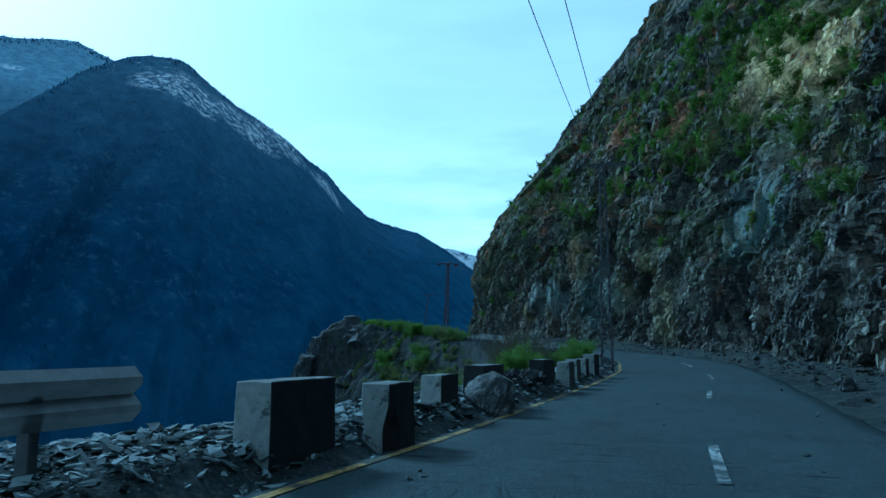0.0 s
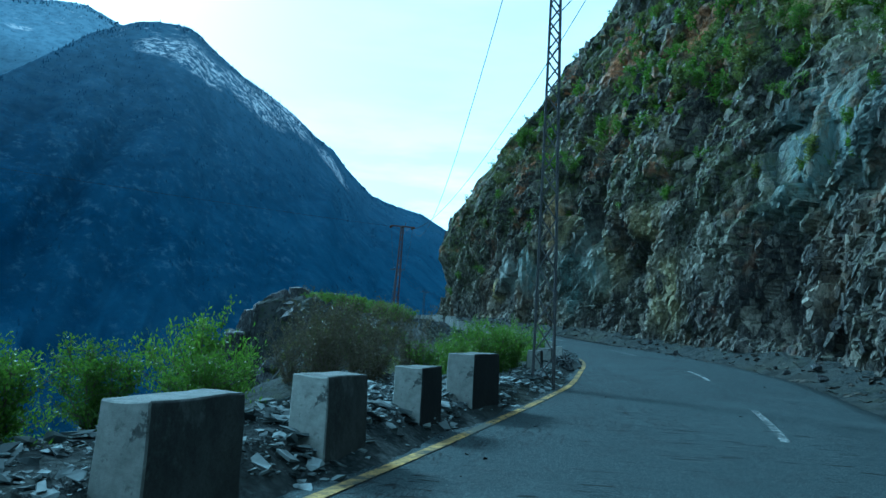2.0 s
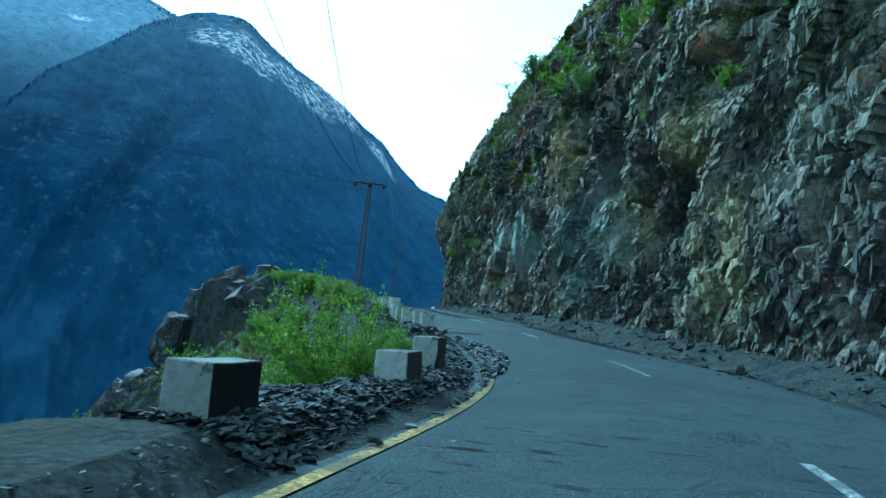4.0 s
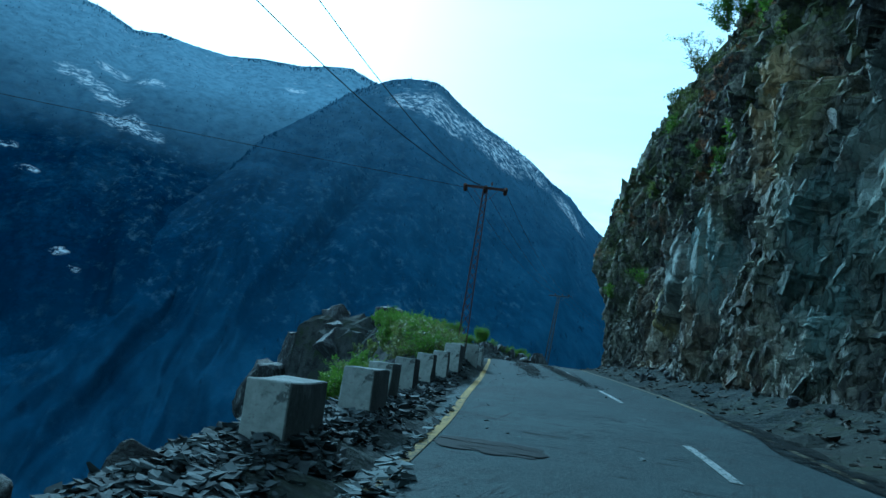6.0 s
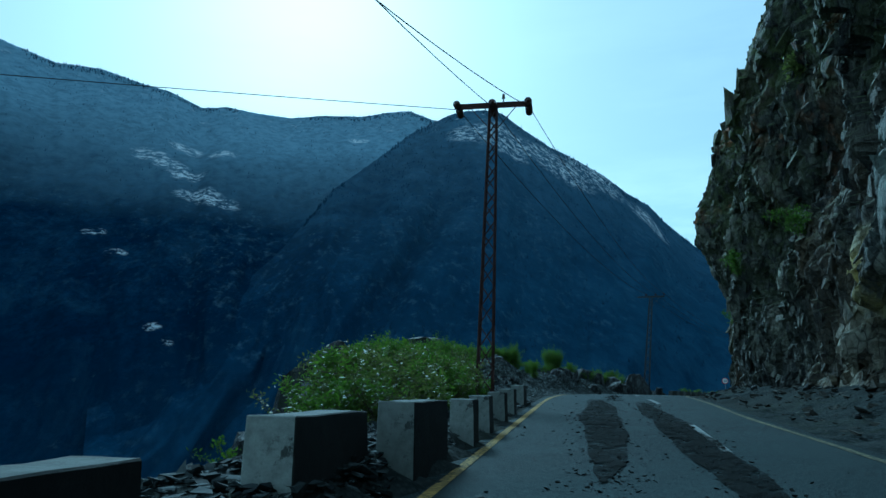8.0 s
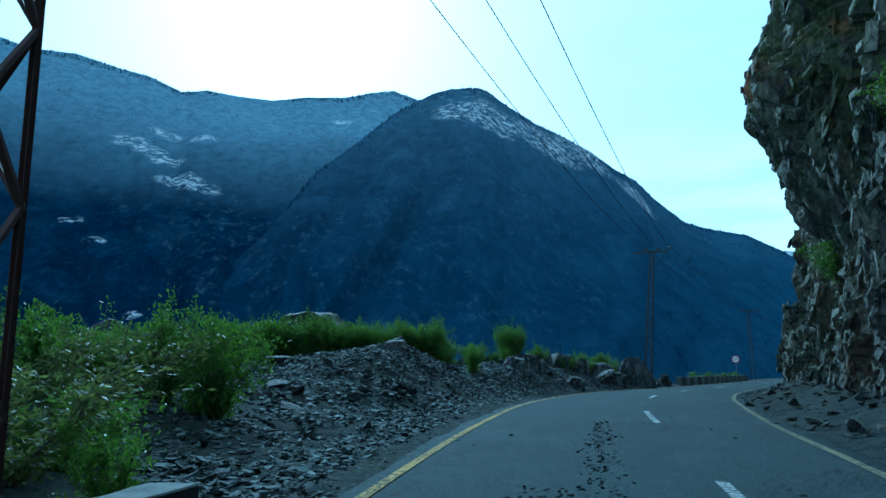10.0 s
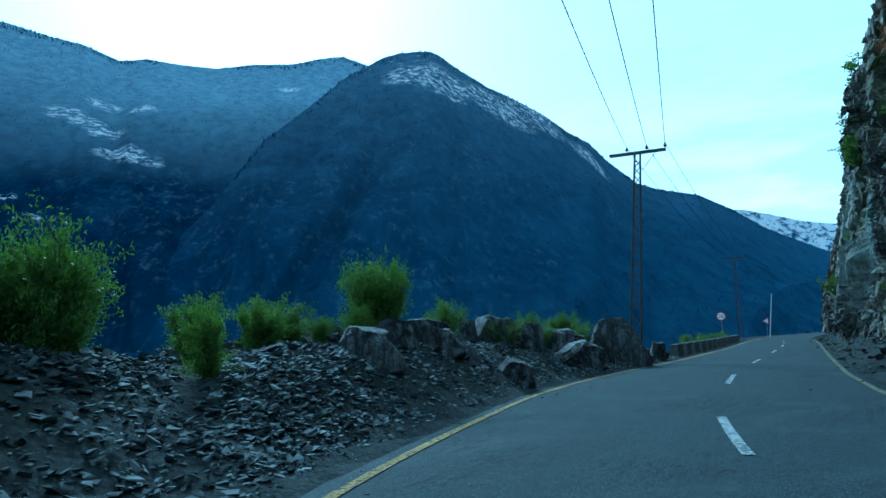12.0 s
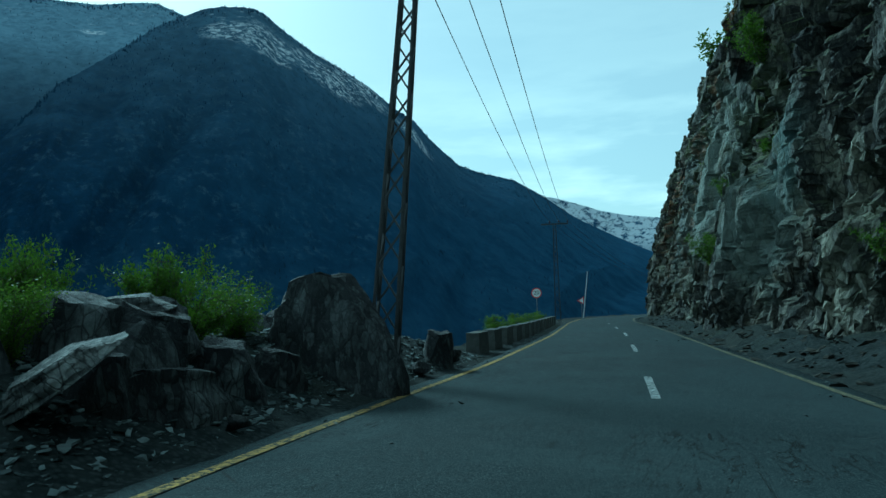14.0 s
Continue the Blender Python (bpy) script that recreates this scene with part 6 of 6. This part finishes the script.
# along the rubble berm
for x, y, h, w, kind in ((-24.9, 105.2, 1.6, 0.85, WILLOW), (-25.6, 104.3, 1.5, 0.9, WILLOW), (-25.4, 105.6, 1.3, 0.9, ROUND), (-26.3, 103.6, 1.4, 0.9, WILLOW), (-24.5, 107.0, 1.05, 0.8, WILLOW),
                         (-26.2, 113.1, 2.15, 0.5, ROUND), (-26.35, 113.3, 2.1, 0.5, ROUND), (-26.0, 113.35, 1.95, 0.5, ROUND), (-26.2, 109.4, 1.0, 1.0, WILLOW), (-26.9, 108.6, 1.1, 1.0, WILLOW), (-26.7, 110.2, 0.9, 1.0, ROUND), (-25.9, 111.6, 0.9, 0.8, WILLOW), (-26.0, 109.4, 0.65, 1.2, WILLOW), (-25.7, 110.4, 0.6, 1.2, WILLOW), (-26.9, 111.0, 0.8, 1.0, WILLOW), (-27.0, 114.3, 0.8, 1.0, WILLOW),
                         (-26.5, 116.4, 1.15, 0.9, WILLOW), (-27.2, 117.2, 1.0, 1.0, WILLOW), (-26.6, 119.8, 0.9, 1.0, ROUND), (-26.7, 122.6, 0.9, 0.9, ROUND),
                         (-27.1, 125.2, 1.3, 1.0, WILLOW), (-27.3, 126.0, 1.2, 1.0, ROUND), (-27.6, 123.6, 1.4, 0.9, WILLOW), (-27.2, 127.0, 1.0, 0.9, ROUND), (-28.3, 121.8, 1.2, 0.9, WILLOW),
                         (-26.2, 130.3, 0.5, 0.7, WILLOW)):
    back = 0.0 if y < 113 else 0.35
    shrub(kind, x - back, y, h, w, "bright green leafy shrub behind the boulders")
for y in (146, 150, 154, 163, 167, 171):
    x, _ = at_left(y, 2.2)
    shrub(ROUND_FAR, x, y, 1.0, 1.2, "green shrub behind the low parapet")

# shrubs rooted in the cliff
spots = []
for k in range(150):
    y = rnd.uniform(22, 165)
    h = 4 + 30 * rnd.random() ** 1.1
    if 58 < y and h < 13 and rnd.random() < 0.72:
        continue
    p, n = cliff_at(y, h)
    spots.append((p.x, p.y, p.z - 0.1, rnd.uniform(0.7, 1.5) * (1.25 if h > 14 else 0.8)))
for k in range(260):
    p, n = cliff_at(rnd.uniform(18, 84), 8 + 24 * rnd.random())
    spots.append((p.x, p.y, p.z - 0.1, rnd.uniform(0.5, 1.2)))
for k in range(26):
    p, n = cliff_at(rnd.uniform(56, 108), rnd.uniform(17, 27))
    spots.append((p.x, p.y, p.z - 0.1, rnd.uniform(0.7, 1.6)))
for k in range(330):
    p, n = cliff_at(rnd.gauss(59, 6.5), rnd.uniform(13, 32))
    spots.append((p.x, p.y, p.z - 0.15, rnd.uniform(0.6, 1.5)))
thicket("cliff_scrub", spots[::2], "olive green scrub growing on the cliff", M_LEAF_DRY)
thicket("cliff_scrub", spots[1::2], "green scrub growing on the cliff", M_LEAF)
for y, h, s in ((106.5, 3.6, 1.1), (80, 8.4, 1.1), (92, 5.3, 1.0), (97.5, 5.0, 0.9), (40, 9, 1.3), (33, 8, 1.3), (37, 6, 1.0), (47, 14, 1.5), (43, 17, 1.6), (39, 14, 1.5),
                (52, 16, 1.5), (50, 12, 1.3), (58, 15, 1.3), (55, 19, 1.6), (134, 2.2, 0.9), (143, 9.6, 1.6), (146, 3.0, 1.2), (150, 6, 1.0), (135, 13, 1.3), (132, 9, 1.0), (140, 12, 1.2), (86, 10.5, 1.2), (88, 12.5, 1.2)):
    p, n = cliff_at(y, h)
    shrub(ROUND_FAR, p.x + n.x * 0.2, p.y + n.y * 0.2, s, 1.1, "green shrub rooted in the cliff", z=p.z - 0.15, group="shrubs on the cliff")

# airy shrubs along the cliff's brow
for x, y, z, h in ((-5.4, 90.0, 16.0, 1.5), (-4.2, 88.7, 17.6, 1.8), (-2.7, 87.5, 19.2, 2.0), (-2.0, 86.8, 19.6, 1.6), (0.2, 96, 24.6, 2.0),
                   (1.8, 102.5, 29.2, 2.2), (4.5, 111, 36.3, 2.4), (7.1, 120, 43.6, 2.6), (2.1, 72.3, 13.2, 1.3)):
    shrub(rnd.choice((OLIVE, ROUND_FAR)), x, y, h, 1.0, "airy olive shrub on the cliff's brow", z=z, group="shrubs on the cliff")

# ---------------------------------------------------------------- signs, rail, mud


def disc(bm, centre, r, depth, n=36):
    m = Matrix.Translation(centre) @ Matrix.Rotation(math.pi / 2, 4, "X")
    bmesh.ops.create_cone(bm, cap_ends=True, segments=n, radius1=r, radius2=r, depth=depth, matrix=m)


def lettering(text, size, at, parent, material):
    """Flat raised characters that face -y."""
    curve = bpy.data.curves.new("lettering", "FONT")
    curve.body, curve.size, curve.extrude = text, size, 0.003
    curve.align_x, curve.align_y = "CENTER", "CENTER"
    tmp = bpy.data.objects.new("lettering_source", curve)
    scene.collection.objects.link(tmp)
    data = bpy.data.meshes.new_from_object(tmp.evaluated_get(bpy.context.evaluated_depsgraph_get()))
    bpy.data.objects.remove(tmp)
    data.materials.clear()
    data.materials.append(material)
    ob = new("lettering", data)
    ob.parent = parent
    ob.matrix_local = pose(*at, 90, 0, 0)
    return ob


sx, sy = -31.9, 175.6
sz = float(road_z(sy)) - 0.1
speed = new("road_sign")
speed.matrix_world = pose(sx, sy, sz, 0, 0, 6)
bm = bmesh.new()
add_rod(bm, (0, 0.03, -0.5), (0, 0.03, 2.9), 0.035, 10)
part("post", bm, M_GALV, speed, "grey steel post")
bm = bmesh.new()
disc(bm, (0, 0, 2.6), 0.42, 0.02)
part("rim", bm, M_SIGNR, speed, "red ring of the sign")
bm = bmesh.new()
disc(bm, (0, -0.012, 2.6), 0.34, 0.02)
part("face", bm, M_SIGNW, speed, "white face of the sign")
lettering("20", 0.46, (0, -0.026, 2.6), speed, M_BLACK)
tagged(speed, "round white speed limit sign with a red ring reading 20", "road sign")

warn = new("road_sign")
warn.matrix_world = pose(-31.2, 199.0, float(road_z(199)) - 0.3, 0, 0, 5)
bm = bmesh.new()
add_rod(bm, (0, 0.03, -0.6), (0, 0.03, 2.6), 0.035, 10)
part("post", bm, M_GALV, warn)
for name, r, off, mat, words in (("rim", 0.5, 0.0, M_SIGNR, "red triangular rim"), ("face", 0.34, -0.012, M_SIGNW, "white triangular face")):
    bm = bmesh.new()
    m = Matrix.Translation((0, off, 2.3)) @ Matrix.Rotation(math.pi / 2, 4, "X") @ Matrix.Rotation(math.pi / 2, 4, "Z")
    bmesh.ops.create_cone(bm, cap_ends=True, segments=3, radius1=r, radius2=r, depth=0.02, matrix=m)
    part(name, bm, mat, warn, words)
tagged(warn, "triangular warning sign with a red rim beside the road", "road sign")

bm = bmesh.new()
add_rod(bm, (0, 0, -1), (0.9, 0, 6.0), 0.06, 8, 0.04)
post = mesh_object("leaning_post", bm, M_SIGNW)
post.matrix_world = pose(-32.0, 205.0, float(road_z(205)) - 0.5, 0, 0, 0)
tagged(post, "thin pale leaning post near the bend", "post")

# the end of a guard rail
rail = new("guard_rail")
a, b = Vector((-3.67, 5.71, 0)), Vector((-5.2, -8.0, 0))
rz0 = float(road_z(6))
bm = bmesh.new()
prof = [(0.0, 0.16), (0.04, 0.13), (0.085, 0.10), (0.085, 0.06), (0.03, 0.02), (0.0, 0.0), (0.03, -0.02), (0.085, -0.06), (0.085, -0.10), (0.04, -0.13), (0.0, -0.16)]
d = (b - a).normalized()
out = Vector((-d.y, d.x, 0))
rows = []
for k in range(31):
    p = a.lerp(b, k / 30)
    bent = max(0.0, 1 - k / 2.0) * 0.05
    for shell in (0.0,):
        rows.append([bm.verts.new(p + out * (o + shell) + Vector((0, 0, rz0 + 0.86 + h * (1.4 + bent)))) for o, h in prof])
for r0, r1 in zip(rows[:-1], rows[1:]):
    for i in range(len(prof) - 1):
        bm.faces.new((r0[i], r0[i + 1], r1[i + 1], r1[i]))
bmesh.ops.solidify(bm, geom=bm.faces[:], thickness=0.006)
part("beam", bm, M_GALV, rail, "corrugated grey steel beam")
for k in (0.07, 0.35, 0.64, 0.93):
    p = a.lerp(b, k)
    bm = bmesh.new()
    add_box(bm, (0.12, 0.10, 1.9), (p.x - 0.09, p.y, rz0 + 0.0))
    bmesh.ops.bevel(bm, geom=bm.edges[:], offset=0.012, segments=1, affect="EDGES")
    part("rail_post", bm, M_STEEL, rail)
tagged(rail, "corrugated steel guard rail ending before the parapet blocks", "guard rail")


def stain(name, y0, y1, k0, k1, material, seed, label, lift=0.024, wob=0.2, blunt=0.5):
    """A thin ragged patch lying on the road, between shares k0 and k1 of its width."""
    ys = np.linspace(y0, y1, 26)
    t = np.linspace(0, 1, 26)
    body = np.sin(np.pi * np.clip(t, 0.001, 0.999)) ** blunt
    mid, half = (k0 + k1) / 2, (k1 - k0) / 2
    cols = []
    for s in np.linspace(-1, 1, 7):
        k = mid + s * half * body * (1 + wob * 2 * fractal(t * 6 + seed, t * 0 + s, seed)) + 0.03 * fractal(t * 3, t * 0, seed + 4)
        p = road_point(ys, k, lift)
        p[:, 1] += 0.15 * fractal(t * 5, t * 0 + s * 3, seed + 9)
        cols.append(p)
    ob = from_arrays(name, np.stack(cols, 1).reshape(-1, 3), grid_faces(26, 7), material)
    return tagged(ob, label, "road stain", kind="structure")


for y0, y1, k0, k1, seed in ((75.5, 90.5, 0.29, 0.43, 401), (73.0, 88.5, 0.55, 0.66, 402)):
    stain("mud", y0, y1, k0, k1, M_MUD, seed, "dark loose mud trail on the asphalt")
stain("wet_patch", 57.0, 69.5, 0.9, 1.02, M_MUD, 403, "dark wet silt along the asphalt's edge", 0.02)
stain("tar_patch", 59.5, 60.25, 0.07, 0.29, M_TAR, 404, "dark tar patch across the lane", 0.009, 0.06, 0.12)
rng = np.random.default_rng(421)
cy_ = np.concatenate([rng.uniform(74, 91, 1500), rng.uniform(72.5, 89, 1500), rng.uniform(90, 98, 500)])
ck_ = np.concatenate([rng.normal(0.36, 0.05, 1500), rng.normal(0.605, 0.04, 1500), rng.normal(0.46, 0.02, 500)])
chips("mud_crumbs", road_point(cy_, ck_, 0.0), 0.012 + 0.05 * rng.random(3500) ** 3, "dark crumbs of mud on the asphalt", 422, 0.3, M_MUDCRUMB)
